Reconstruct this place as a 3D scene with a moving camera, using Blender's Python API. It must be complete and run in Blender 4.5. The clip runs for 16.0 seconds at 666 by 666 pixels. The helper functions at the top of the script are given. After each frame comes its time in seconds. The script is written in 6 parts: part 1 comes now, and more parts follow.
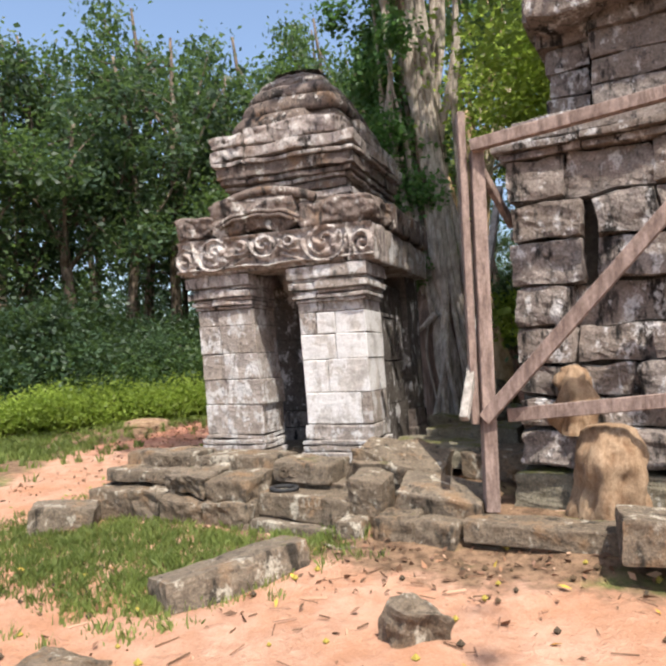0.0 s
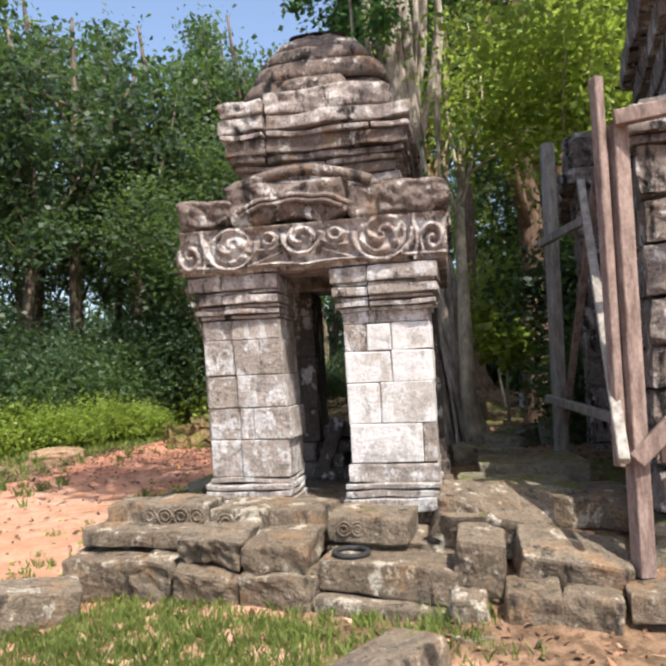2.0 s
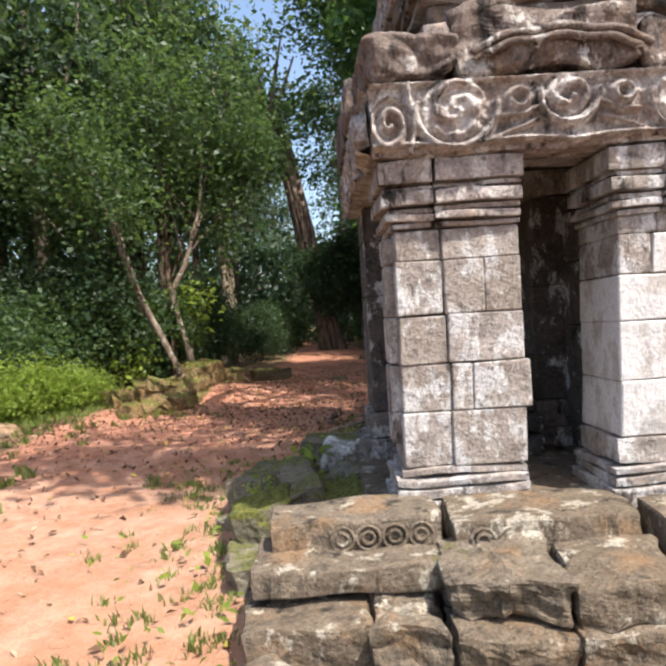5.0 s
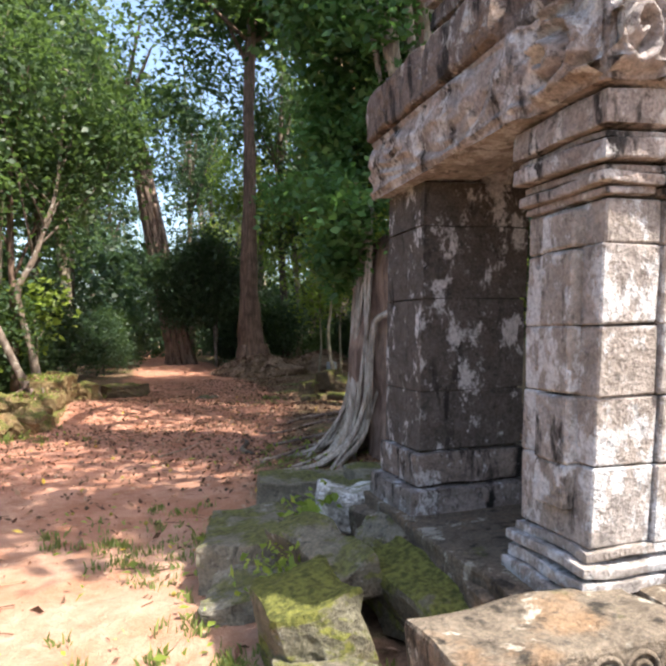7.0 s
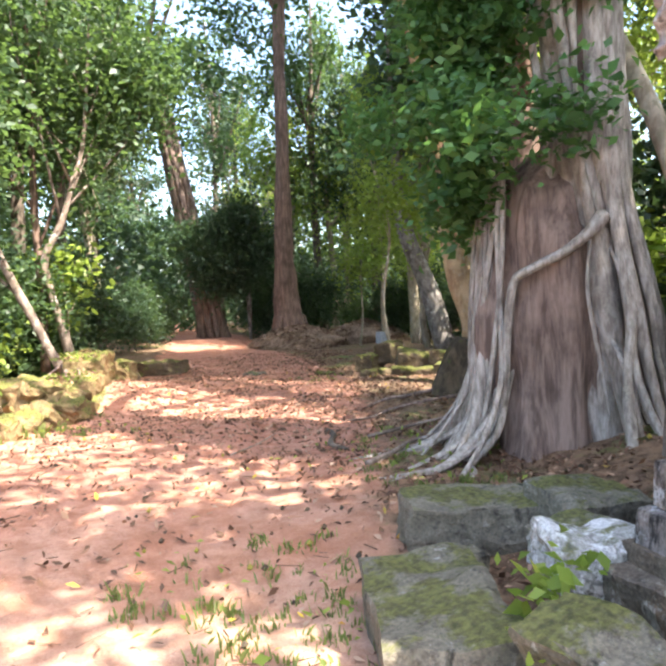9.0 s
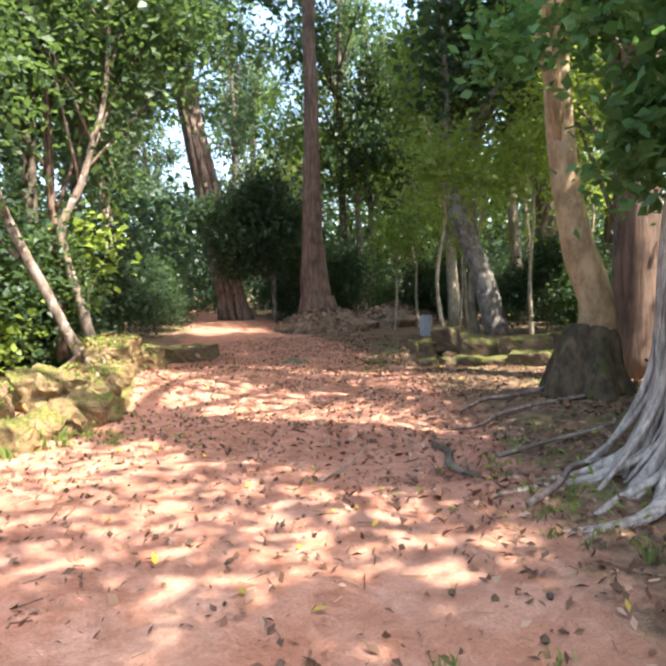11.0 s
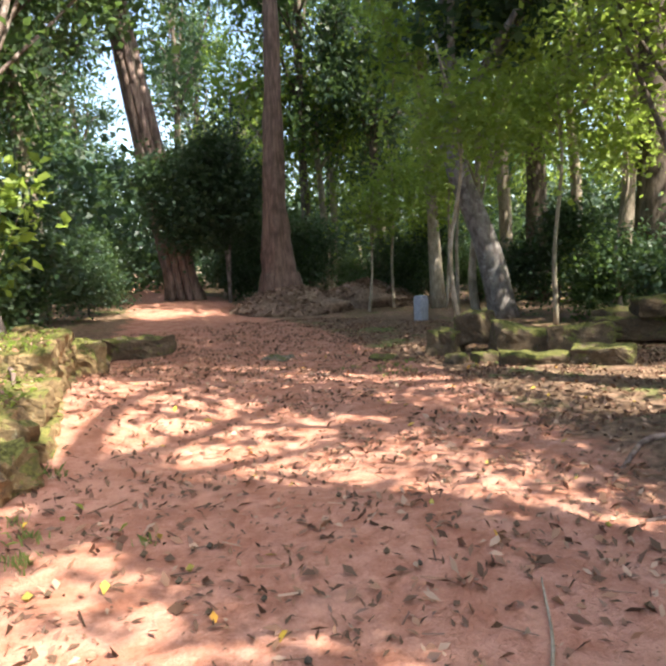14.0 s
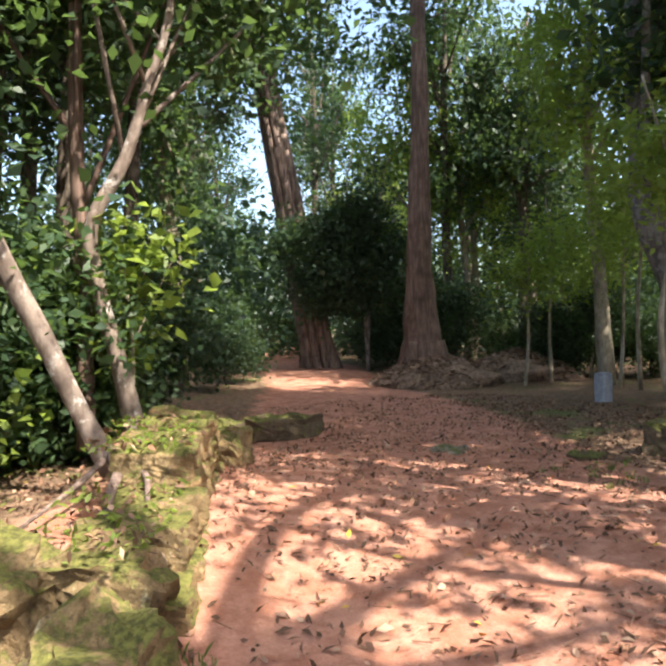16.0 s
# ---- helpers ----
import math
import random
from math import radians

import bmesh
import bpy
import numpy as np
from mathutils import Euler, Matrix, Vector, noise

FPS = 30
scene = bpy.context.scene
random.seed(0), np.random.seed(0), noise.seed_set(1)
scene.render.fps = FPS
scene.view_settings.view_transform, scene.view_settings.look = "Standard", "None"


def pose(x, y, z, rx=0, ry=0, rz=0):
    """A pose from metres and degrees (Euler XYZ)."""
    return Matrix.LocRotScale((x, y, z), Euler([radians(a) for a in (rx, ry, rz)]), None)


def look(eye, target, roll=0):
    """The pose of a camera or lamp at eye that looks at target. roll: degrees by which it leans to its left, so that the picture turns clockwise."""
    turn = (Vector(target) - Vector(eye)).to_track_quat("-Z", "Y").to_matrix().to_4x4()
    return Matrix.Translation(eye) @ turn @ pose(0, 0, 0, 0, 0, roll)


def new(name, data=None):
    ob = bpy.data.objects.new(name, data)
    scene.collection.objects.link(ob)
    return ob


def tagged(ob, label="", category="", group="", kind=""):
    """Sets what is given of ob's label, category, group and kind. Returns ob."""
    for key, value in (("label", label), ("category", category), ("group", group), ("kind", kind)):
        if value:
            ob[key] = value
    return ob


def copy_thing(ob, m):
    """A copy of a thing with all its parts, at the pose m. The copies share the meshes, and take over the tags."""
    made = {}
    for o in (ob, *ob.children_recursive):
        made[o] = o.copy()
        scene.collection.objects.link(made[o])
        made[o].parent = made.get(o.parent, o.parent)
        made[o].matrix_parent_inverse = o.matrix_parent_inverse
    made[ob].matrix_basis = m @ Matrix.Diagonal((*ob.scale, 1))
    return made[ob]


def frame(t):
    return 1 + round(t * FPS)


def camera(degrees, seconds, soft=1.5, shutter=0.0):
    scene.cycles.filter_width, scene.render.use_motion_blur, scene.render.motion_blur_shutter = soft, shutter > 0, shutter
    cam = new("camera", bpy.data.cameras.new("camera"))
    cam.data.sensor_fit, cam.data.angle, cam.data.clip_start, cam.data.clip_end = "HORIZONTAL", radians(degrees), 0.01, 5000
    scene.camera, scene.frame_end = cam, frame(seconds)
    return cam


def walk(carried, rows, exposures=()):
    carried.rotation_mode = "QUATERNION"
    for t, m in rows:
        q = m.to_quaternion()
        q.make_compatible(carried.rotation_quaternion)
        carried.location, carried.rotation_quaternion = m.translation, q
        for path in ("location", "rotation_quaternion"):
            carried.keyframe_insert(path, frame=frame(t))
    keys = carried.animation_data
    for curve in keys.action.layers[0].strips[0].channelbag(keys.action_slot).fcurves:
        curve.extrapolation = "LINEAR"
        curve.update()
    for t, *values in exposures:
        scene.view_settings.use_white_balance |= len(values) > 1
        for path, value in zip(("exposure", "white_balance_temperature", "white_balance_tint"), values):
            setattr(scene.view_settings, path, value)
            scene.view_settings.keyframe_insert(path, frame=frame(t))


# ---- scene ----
cam = camera(53.5, 16.0, soft=2.9)
METRES, EYE, TILT, LEAN, TURN = 15.3, 1.5, 0.0, 0.0, 0.0
ROWS = [
    (0.0, 0.0, 0.0, 0.0, 0.11, 2.59, 2.51),
    (0.5, -0.0239, 0.0213, 0.0025, -2.56, 2.45, 2.46),
    (1.0, -0.0459, 0.0474, 0.0037, -5.47, 2.76, 2.24),
    (1.5, -0.0676, 0.0692, 0.0058, -8.74, 3.17, 2.36),
    (2.0, -0.0879, 0.0895, 0.0084, -10.66, 3.41, 2.58),
    (2.5, -0.1058, 0.1139, 0.0106, -12.56, 3.06, 2.61),
    (3.0, -0.127, 0.1361, 0.011, -14.43, 2.11, 2.57),
    (3.5, -0.1445, 0.1613, 0.0099, -15.26, 1.47, 2.83),
    (4.0, -0.1609, 0.1889, 0.0091, -17.02, -0.08, 3.5),
    (4.5, -0.1785, 0.2163, 0.0095, -19.01, -0.78, 4.06),
    (7.0, -0.2292, 0.3616, 0.0092, -37.29, -0.3, 1.26),
    (7.5, -0.226, 0.391, 0.008, -38.45, -0.32, 1.73),
    (8.0, -0.2228, 0.4192, 0.007, -39.81, -1.48, 1.93),
    (8.5, -0.2194, 0.4485, 0.0075, -38.89, -2.62, 2.25),
    (9.0, -0.2113, 0.4802, 0.0077, -35.64, -2.89, 2.5),
    (9.5, -0.2072, 0.5113, 0.0067, -33.77, -2.43, 2.44),
    (12.0, -0.1795, 0.6611, 0.0052, -38.34, -6.58, 1.65),
    (12.5, -0.17, 0.6914, 0.0058, -40.15, -7.38, 1.48),
    (13.0, -0.1539, 0.7249, 0.0058, -39.61, -7.82, 1.9),
    (13.5, -0.1422, 0.7593, 0.0045, -40.55, -7.3, 2.15),
    (14.0, -0.1271, 0.7914, 0.0039, -40.14, -6.59, 2.07),
    (14.5, -0.1152, 0.8231, 0.0051, -38.37, -5.92, 1.79),
    (15.0, -0.1085, 0.8537, 0.0078, -34.45, -4.04, 1.64),
    (15.5, -0.1018, 0.8829, 0.009, -30.32, -2.09, 1.55),
    (16.0, -0.0988, 0.9057, 0.0095, -29.67, -0.69, 1.42),
]
walk(cam, [(t, pose(0, 0, EYE, TILT, LEAN, TURN) @ pose(METRES * x, METRES * y, METRES * z, 90 + pitch, roll, yaw)) for t, x, y, z, yaw, pitch, roll in ROWS],
     exposures=[(0.0, 0.88), (2.0, 1.0), (3.0, 1.03), (5.0, 1.03), (7.0, 1.6), (8.0, 2.65), (10.0, 2.65), (12.0, 2.1), (14.0, 2.1), (16.0, 1.8)])

# ---- light ----
SUN_AZ, SUN_EL = radians(-72.0), radians(58.0)
sun_way = Vector((math.cos(SUN_AZ) * math.cos(SUN_EL), math.sin(SUN_AZ) * math.cos(SUN_EL), math.sin(SUN_EL)))
world = bpy.data.worlds.new("sky")
scene.world = world
world.use_nodes = True
_n = world.node_tree.nodes
_sky = _n.new("ShaderNodeTexSky")
_sky.sky_type, _sky.sun_disc = "NISHITA", False
_sky.sun_elevation, _sky.sun_rotation = SUN_EL, math.pi / 2 - SUN_AZ
_sky.air_density, _sky.dust_density = 1.0, 3.0
_n["Background"].inputs["Strength"].default_value = 0.15
world.node_tree.links.new(_sky.outputs[0], _n["Background"].inputs["Color"])
_sun = new("sun", bpy.data.lights.new("sun", "SUN"))
_sun.data.energy, _sun.data.angle, _sun.data.color = 4.2, radians(0.55), (1.0, 0.93, 0.82)
_sun.matrix_world = look(sun_way * 60, (0, 0, 0))

# ---- materials ----


class Nodes:
    """Short hands for one node material."""

    def __init__(self, name):
        self.mat = bpy.data.materials.new(name)
        self.mat.use_nodes = True
        self.tree = self.mat.node_tree
        self.bsdf = self.tree.nodes["Principled BSDF"]
        self.geo = self.tree.nodes.new("ShaderNodeNewGeometry")
        self.pos = self.geo.outputs["Position"]

    def link(self, a, b):
        self.tree.links.new(a, b)

    def noise(self, scale, detail=4.0, rough=0.6, vec=None, stretch=None, shift=0.0):
        n = self.tree.nodes.new("ShaderNodeTexNoise")
        n.inputs["Scale"].default_value, n.inputs["Detail"].default_value, n.inputs["Roughness"].default_value = scale, detail, rough
        v = vec or self.pos
        if stretch or shift:
            m = self.tree.nodes.new("ShaderNodeMapping")
            m.inputs["Scale"].default_value = stretch or (1, 1, 1)
            m.inputs["Location"].default_value = (shift, shift * 0.7, shift * 1.3)
            self.link(v, m.inputs["Vector"])
            v = m.outputs[0]
        self.link(v, n.inputs["Vector"])
        return n.outputs["Fac"]

    def ramp(self, fac, lo, hi):
        r = self.tree.nodes.new("ShaderNodeMapRange")
        r.interpolation_type = "SMOOTHSTEP"
        r.inputs["From Min"].default_value, r.inputs["From Max"].default_value = lo, hi
        self.link(fac, r.inputs["Value"])
        return r.outputs[0]

    def mix(self, fac, a, b, kind="MIX"):
        m = self.tree.nodes.new("ShaderNodeMix")
        m.data_type, m.blend_type = "RGBA", kind
        for sock, v in ((m.inputs[0], fac), (m.inputs[6], a), (m.inputs[7], b)):
            if isinstance(v, (int, float)):
                sock.default_value = v
            elif isinstance(v, tuple):
                sock.default_value = (*v, 1.0)
            else:
                self.link(v, sock)
        return m.outputs[2]

    def math(self, op, a, b=0.0):
        m = self.tree.nodes.new("ShaderNodeMath")
        m.operation = op
        for sock, v in ((m.inputs[0], a), (m.inputs[1], b)):
            if isinstance(v, (int, float)):
                sock.default_value = v
            else:
                self.link(v, sock)
        return m.outputs[0]

    def random(self):
        return self.tree.nodes.new("ShaderNodeObjectInfo").outputs["Random"]

    def up(self):
        s = self.tree.nodes.new("ShaderNodeSeparateXYZ")
        self.link(self.geo.outputs["Normal"], s.inputs[0])
        return s.outputs["Z"]

    def bump(self, height, strength=0.5, dist=0.02):
        b = self.tree.nodes.new("ShaderNodeBump")
        b.inputs["Strength"].default_value, b.inputs["Distance"].default_value = strength, dist
        self.link(height, b.inputs["Height"])
        self.link(b.outputs[0], self.bsdf.inputs["Normal"])

    def done(self, colour, rough=0.9):
        if isinstance(colour, tuple):
            self.bsdf.inputs["Base Color"].default_value = (*colour, 1)
        else:
            self.link(colour, self.bsdf.inputs["Base Color"])
        self.bsdf.inputs["Roughness"].default_value = rough
        self.bsdf.inputs["Specular IOR Level"].default_value = 0.25
        return self.mat


def stone_material(name, body, dark, pale, pale_at=0.6, black_at=0.55, moss=0.0, warm=0.0, speckle=0.7):
    """Weathered sandstone: body colour, black crust, pale lichen, moss on what faces up."""
    n = Nodes(name)
    big, mid, fine = n.noise(2.3, 5), n.noise(9, 6, 0.65, shift=3.0), n.noise(55, 4, 0.7)
    tone = n.mix(n.ramp(mid, 0.3, 0.7), tuple(c * 0.72 for c in body), tuple(min(1, c * 1.25) for c in body))
    tone = n.mix(n.math("MULTIPLY", n.ramp(n.random(), 0.0, 1.0), 0.45), tone, tuple(c * f for c, f in zip(body, (0.75, 0.68, 0.6))))
    if warm:
        tone = n.mix(n.math("MULTIPLY", n.ramp(n.noise(3.1, 4, shift=9.0), 0.52, 0.7), warm), tone, (0.34, 0.19, 0.09))
    streak = n.noise(5, 5, 0.65, stretch=(1.6, 1.6, 0.45), shift=5.0)
    tone = n.mix(n.ramp(streak, black_at, black_at + 0.13), tone, dark)
    blot = n.math("ADD", n.noise(6.5, 7, 0.72, stretch=(1, 1, 0.6), shift=11.0), n.math("MULTIPLY", big, 0.25))
    tone = n.mix(n.math("MULTIPLY", n.ramp(blot, pale_at + 0.1, pale_at + 0.17), 0.9), tone, pale)
    speck = n.noise(15, 6, 0.75, shift=17.0)
    tone = n.mix(n.math("MULTIPLY", n.ramp(speck, 0.54, 0.66), speckle), tone, tuple(c * 0.8 + 0.02 for c in dark))
    tone = n.mix(n.math("MULTIPLY", n.ramp(n.noise(17, 5, 0.75, shift=27.0), 0.6, 0.7), 0.5), tone, pale)
    tone = n.mix(min(0.45, 0.12 + speckle * 0.5), tone, n.mix(n.ramp(fine, 0.35, 0.65), (0.2, 0.2, 0.2), (1, 1, 1)), "MULTIPLY")
    if moss:
        m = n.math("MULTIPLY", n.ramp(n.math("ADD", n.noise(3.5, 5, 0.7, shift=21.0), n.math("MULTIPLY", n.up(), 0.18)), 0.82 - 0.32 * moss, 0.92 - 0.32 * moss), min(1.0, 0.5 + moss * 0.5))
        tone = n.mix(m, tone, n.mix(n.ramp(n.noise(30, 3), 0.3, 0.7), (0.05, 0.055, 0.014), (0.165, 0.165, 0.04)))
    n.bump(n.math("ADD", n.math("MULTIPLY", mid, 1.2), n.math("ADD", n.math("MULTIPLY", speck, 0.5), n.math("MULTIPLY", fine, 0.3))), 0.75 if speckle > 0.3 else 0.4, 0.045)
    return n.done(tone, 0.92)


def bark_material(name, a, b, scale=14.0, flute=0.25, spots=None):
    n = Nodes(name)
    grain = n.noise(scale, 6, 0.65, stretch=(1, 1, flute))
    tone = n.mix(n.ramp(grain, 0.34, 0.66), a, b)
    tone = n.mix(n.math("MULTIPLY", n.ramp(n.noise(2.2, 4, shift=4.0), 0.45, 0.7), 0.6), tone, tuple(c * 0.5 for c in a))
    if spots:
        tone = n.mix(n.ramp(n.noise(6, 5, 0.7, shift=8.0), 0.56, 0.66), tone, spots)
    n.bump(grain, 0.6, 0.03)
    return n.done(tone, 0.9)


def leaf_material(name, deep, light, through_colour, glow=0.35):
    n = Nodes(name)
    isl = n.geo.outputs["Random Per Island"]
    tone = n.mix(isl, deep, light)
    tone = n.mix(n.math("MULTIPLY", n.ramp(n.noise(0.55, 3), 0.38, 0.65), 0.6), tone, tuple(c * 0.55 for c in deep))
    n.done(tone, 0.5)
    n.bsdf.inputs["Specular IOR Level"].default_value = 0.4
    tr = n.tree.nodes.new("ShaderNodeBsdfTranslucent")
    n.link(n.mix(0.5, tone, through_colour), tr.inputs["Color"])
    mx = n.tree.nodes.new("ShaderNodeMixShader")
    mx.inputs[0].default_value = glow
    n.link(n.bsdf.outputs[0], mx.inputs[1])
    n.link(tr.outputs[0], mx.inputs[2])
    n.link(mx.outputs[0], n.tree.nodes["Material Output"].inputs["Surface"])
    return n.mat


def plain_material(name, a, b, scale=8.0, rough=0.9, bump=0.4, stretch=None):
    n = Nodes(name)
    f = n.noise(scale, 6, 0.7, stretch=stretch)
    tone = n.mix(n.ramp(f, 0.32, 0.68), a, b)
    tone = n.mix(0.3, tone, n.mix(n.ramp(n.noise(scale * 7, 3), 0.35, 0.65), (0.35, 0.35, 0.35), (1, 1, 1)), "MULTIPLY")
    n.bump(f, bump, 0.03)
    return n.done(tone, rough)


def island_material(name, colours, rough=0.8):
    """Litter: each small piece takes one of the colours."""
    n = Nodes(name)
    r = n.tree.nodes.new("ShaderNodeValToRGB")
    r.color_ramp.interpolation = "CONSTANT"
    for i, c in enumerate(colours):
        e = r.color_ramp.elements[i] if i < 2 else r.color_ramp.elements.new(0.5)
        e.position, e.color = i / len(colours), (*c, 1)
    n.link(n.geo.outputs["Random Per Island"], r.inputs[0])
    return n.done(r.outputs[0], rough)


def ground_material():
    n = Nodes("forest_floor")
    att = n.tree.nodes.new("ShaderNodeAttribute")
    att.attribute_name = "soil"
    big, mid, fine = n.noise(0.9, 5), n.noise(4.5, 6, 0.7), n.noise(60, 4, 0.7)
    sand = n.mix(n.ramp(mid, 0.32, 0.68), (0.41, 0.225, 0.148), (0.56, 0.36, 0.265))
    sand = n.mix(n.math("MULTIPLY", n.ramp(big, 0.42, 0.62), 0.55), sand, (0.41, 0.195, 0.105))
    xyz = n.tree.nodes.new("ShaderNodeSeparateXYZ")
    n.link(n.pos, xyz.inputs[0])
    red = n.math("MULTIPLY", n.ramp(n.math("ADD", xyz.outputs["Y"], n.math("MULTIPLY", big, 4.0)), 11.0, 15.5), 0.85)
    sand = n.mix(red, sand, n.mix(n.ramp(mid, 0.32, 0.68), (0.36, 0.14, 0.085), (0.56, 0.285, 0.2)))
    sand = n.mix(0.3, sand, n.mix(n.ramp(fine, 0.3, 0.7), (0.4, 0.36, 0.33), (1, 1, 1)), "MULTIPLY")
    humus = n.mix(n.ramp(n.noise(9, 6, 0.7, shift=2.0), 0.35, 0.65), (0.10, 0.062, 0.038), (0.26, 0.165, 0.105))
    turf = n.mix(n.ramp(n.noise(12, 5, 0.7, shift=6.0), 0.3, 0.7), (0.06, 0.085, 0.02), (0.2, 0.2, 0.07))
    f = n.math("ADD", att.outputs["Fac"], n.math("MULTIPLY", n.math("SUBTRACT", n.noise(2.6, 6, 0.7, shift=1.0), 0.5), 0.9))
    rough_ground = n.mix(n.ramp(n.noise(1.1, 5, 0.65, shift=13.0), 0.52, 0.66), humus, turf)
    tone = n.mix(n.ramp(f, 0.36, 0.6), rough_ground, sand)
    n.bump(n.math("ADD", mid, n.math("ADD", n.math("MULTIPLY", n.noise(19, 4, 0.7), 0.5), n.math("MULTIPLY", fine, 0.35))), 0.85, 0.05)
    return n.done(tone, 0.95)


PALE, CRUST = (0.66, 0.65, 0.66), (0.035, 0.03, 0.028)
M_WALL = stone_material("pavilion_sandstone", (0.40, 0.355, 0.33), CRUST, PALE, 0.52, 0.575, speckle=0.55)
M_WHITE = stone_material("bleached_sandstone", (0.56, 0.54, 0.535), (0.40, 0.37, 0.355), (0.70, 0.69, 0.70), 0.47, 0.72, speckle=0.28)
M_ROOF = stone_material("roof_sandstone", (0.215, 0.172, 0.155), CRUST, (0.56, 0.53, 0.5), 0.58, 0.505, 0.12, 0.45)
M_CARVED = stone_material("carved_sandstone", (0.40, 0.345, 0.325), CRUST, (0.66, 0.62, 0.6), 0.535, 0.53, 0.0, 0.35)
M_STEP = stone_material("step_sandstone", (0.195, 0.157, 0.12), (0.04, 0.034, 0.027), (0.46, 0.42, 0.35), 0.585, 0.545, 0.12, 0.45)
M_MOSSY = stone_material("mossy_sandstone", (0.23, 0.21, 0.165), (0.045, 0.042, 0.033), (0.5, 0.49, 0.45), 0.66, 0.58, 0.6)
M_TOWER = stone_material("tower_sandstone", (0.27, 0.23, 0.21), (0.02, 0.018, 0.017), (0.6, 0.58, 0.58), 0.56, 0.51)
# Inner stone with pale lichen; the interior's shade is put into its colour.
M_INNER = stone_material("shade_toned_inner_sandstone", (0.13, 0.115, 0.105), CRUST, (0.66, 0.64, 0.65), 0.57, 0.56)
# Near-black for cores and dark joints; on the ceiling slab it is painted shade.
M_CORE = plain_material("dark_joint_and_shade_stone", (0.03, 0.026, 0.022), (0.07, 0.06, 0.05), 12)
M_LATERITE = stone_material("mossy_laterite", (0.26, 0.18, 0.09), (0.06, 0.045, 0.03), (0.5, 0.45, 0.28), 0.66, 0.58, 0.8, 0.6)
M_LICHEN = stone_material("white_lichened_stone", (0.5, 0.49, 0.46), (0.09, 0.08, 0.06), (0.8, 0.79, 0.78), 0.5, 0.64, 0.6)
M_DAMP = stone_material("damp_mossy_stone", (0.13, 0.095, 0.06), (0.03, 0.026, 0.02), (0.3, 0.26, 0.2), 0.66, 0.62, 0.85)
M_GREEN = stone_material("moss_covered_stone", (0.17, 0.155, 0.11), (0.035, 0.033, 0.025), (0.42, 0.41, 0.36), 0.68, 0.6, 1.05)
M_STUMP = bark_material("rotten_stump_bark", (0.045, 0.034, 0.022), (0.13, 0.095, 0.06), 11, 0.4, (0.07, 0.075, 0.022))
M_GROUND = ground_material()
M_WOOD = plain_material("weathered_timber", (0.15, 0.105, 0.09), (0.34, 0.255, 0.225), 6, 0.85, 0.5, (3, 3, 0.7))
M_WOODGREY = plain_material("grey_timber", (0.2, 0.18, 0.165), (0.40, 0.37, 0.34), 6, 0.85, 0.5, (3, 3, 0.6))
M_MOUND = plain_material("termite_clay", (0.20, 0.12, 0.07), (0.38, 0.27, 0.18), 11, 0.95, 1.0, (1, 1, 0.45))
M_LITTERMOUND = plain_material("litter_mound", (0.13, 0.085, 0.06), (0.36, 0.25, 0.18), 9, 0.95, 0.8)
M_FIG = bark_material("strangler_root_bark", (0.23, 0.195, 0.165), (0.50, 0.44, 0.385), 24, 0.22, (0.33, 0.3, 0.25))
M_CORETRUNK = bark_material("host_trunk_bark", (0.11, 0.075, 0.06), (0.30, 0.215, 0.175), 13, 0.12)
M_PALEBARK = bark_material("pale_bark", (0.22, 0.18, 0.125), (0.42, 0.355, 0.27), 10, 0.4, (0.22, 0.2, 0.13))
M_YELLOWBARK = bark_material("yellow_brown_bark", (0.27, 0.18, 0.10), (0.48, 0.35, 0.21), 9, 0.5, (0.33, 0.27, 0.2))
M_FLECKED = bark_material("flecked_brown_bark", (0.13, 0.095, 0.075), (0.30, 0.235, 0.19), 9, 0.5, (0.42, 0.38, 0.34))
M_REDBARK = bark_material("red_brown_bark", (0.10, 0.065, 0.05), (0.22, 0.145, 0.11), 12, 0.12)
M_DARKBARK = bark_material("dark_bark", (0.07, 0.055, 0.042), (0.19, 0.15, 0.115), 12, 0.3)
M_GREYBARK = bark_material("blotched_grey_bark", (0.13, 0.11, 0.10), (0.30, 0.27, 0.245), 9, 0.6, (0.34, 0.32, 0.30))
L_DARK = leaf_material("dark_forest_leaf", (0.018, 0.042, 0.024), (0.062, 0.11, 0.056), (0.2, 0.32, 0.075), 0.32)
L_MID = leaf_material("forest_leaf", (0.03, 0.066, 0.029), (0.10, 0.16, 0.065), (0.22, 0.35, 0.065), 0.42)
# Bright young green; on trees right of the path, sunlight put into the colour.
L_BRIGHT = leaf_material("bright_young_and_sunlit_leaf", (0.13, 0.2, 0.032), (0.34, 0.44, 0.085), (0.46, 0.6, 0.1), 0.55)
L_IVY = leaf_material("ivy_leaf", (0.04, 0.10, 0.03), (0.12, 0.25, 0.07), (0.2, 0.4, 0.08), 0.35)
L_DRY = leaf_material("dry_tree_leaf", (0.07, 0.09, 0.045), (0.18, 0.2, 0.10), (0.26, 0.3, 0.12), 0.35)
L_GRASS = leaf_material("grass_blade", (0.09, 0.135, 0.03), (0.27, 0.33, 0.095), (0.34, 0.42, 0.1), 0.35)
M_LITTER = island_material("fallen_leaves", [(0.13, 0.07, 0.042), (0.2, 0.105, 0.066), (0.28, 0.15, 0.09), (0.4, 0.26, 0.175), (0.1, 0.056, 0.034), (0.4, 0.3, 0.23), (0.20, 0.115, 0.08), (0.11, 0.065, 0.045)])
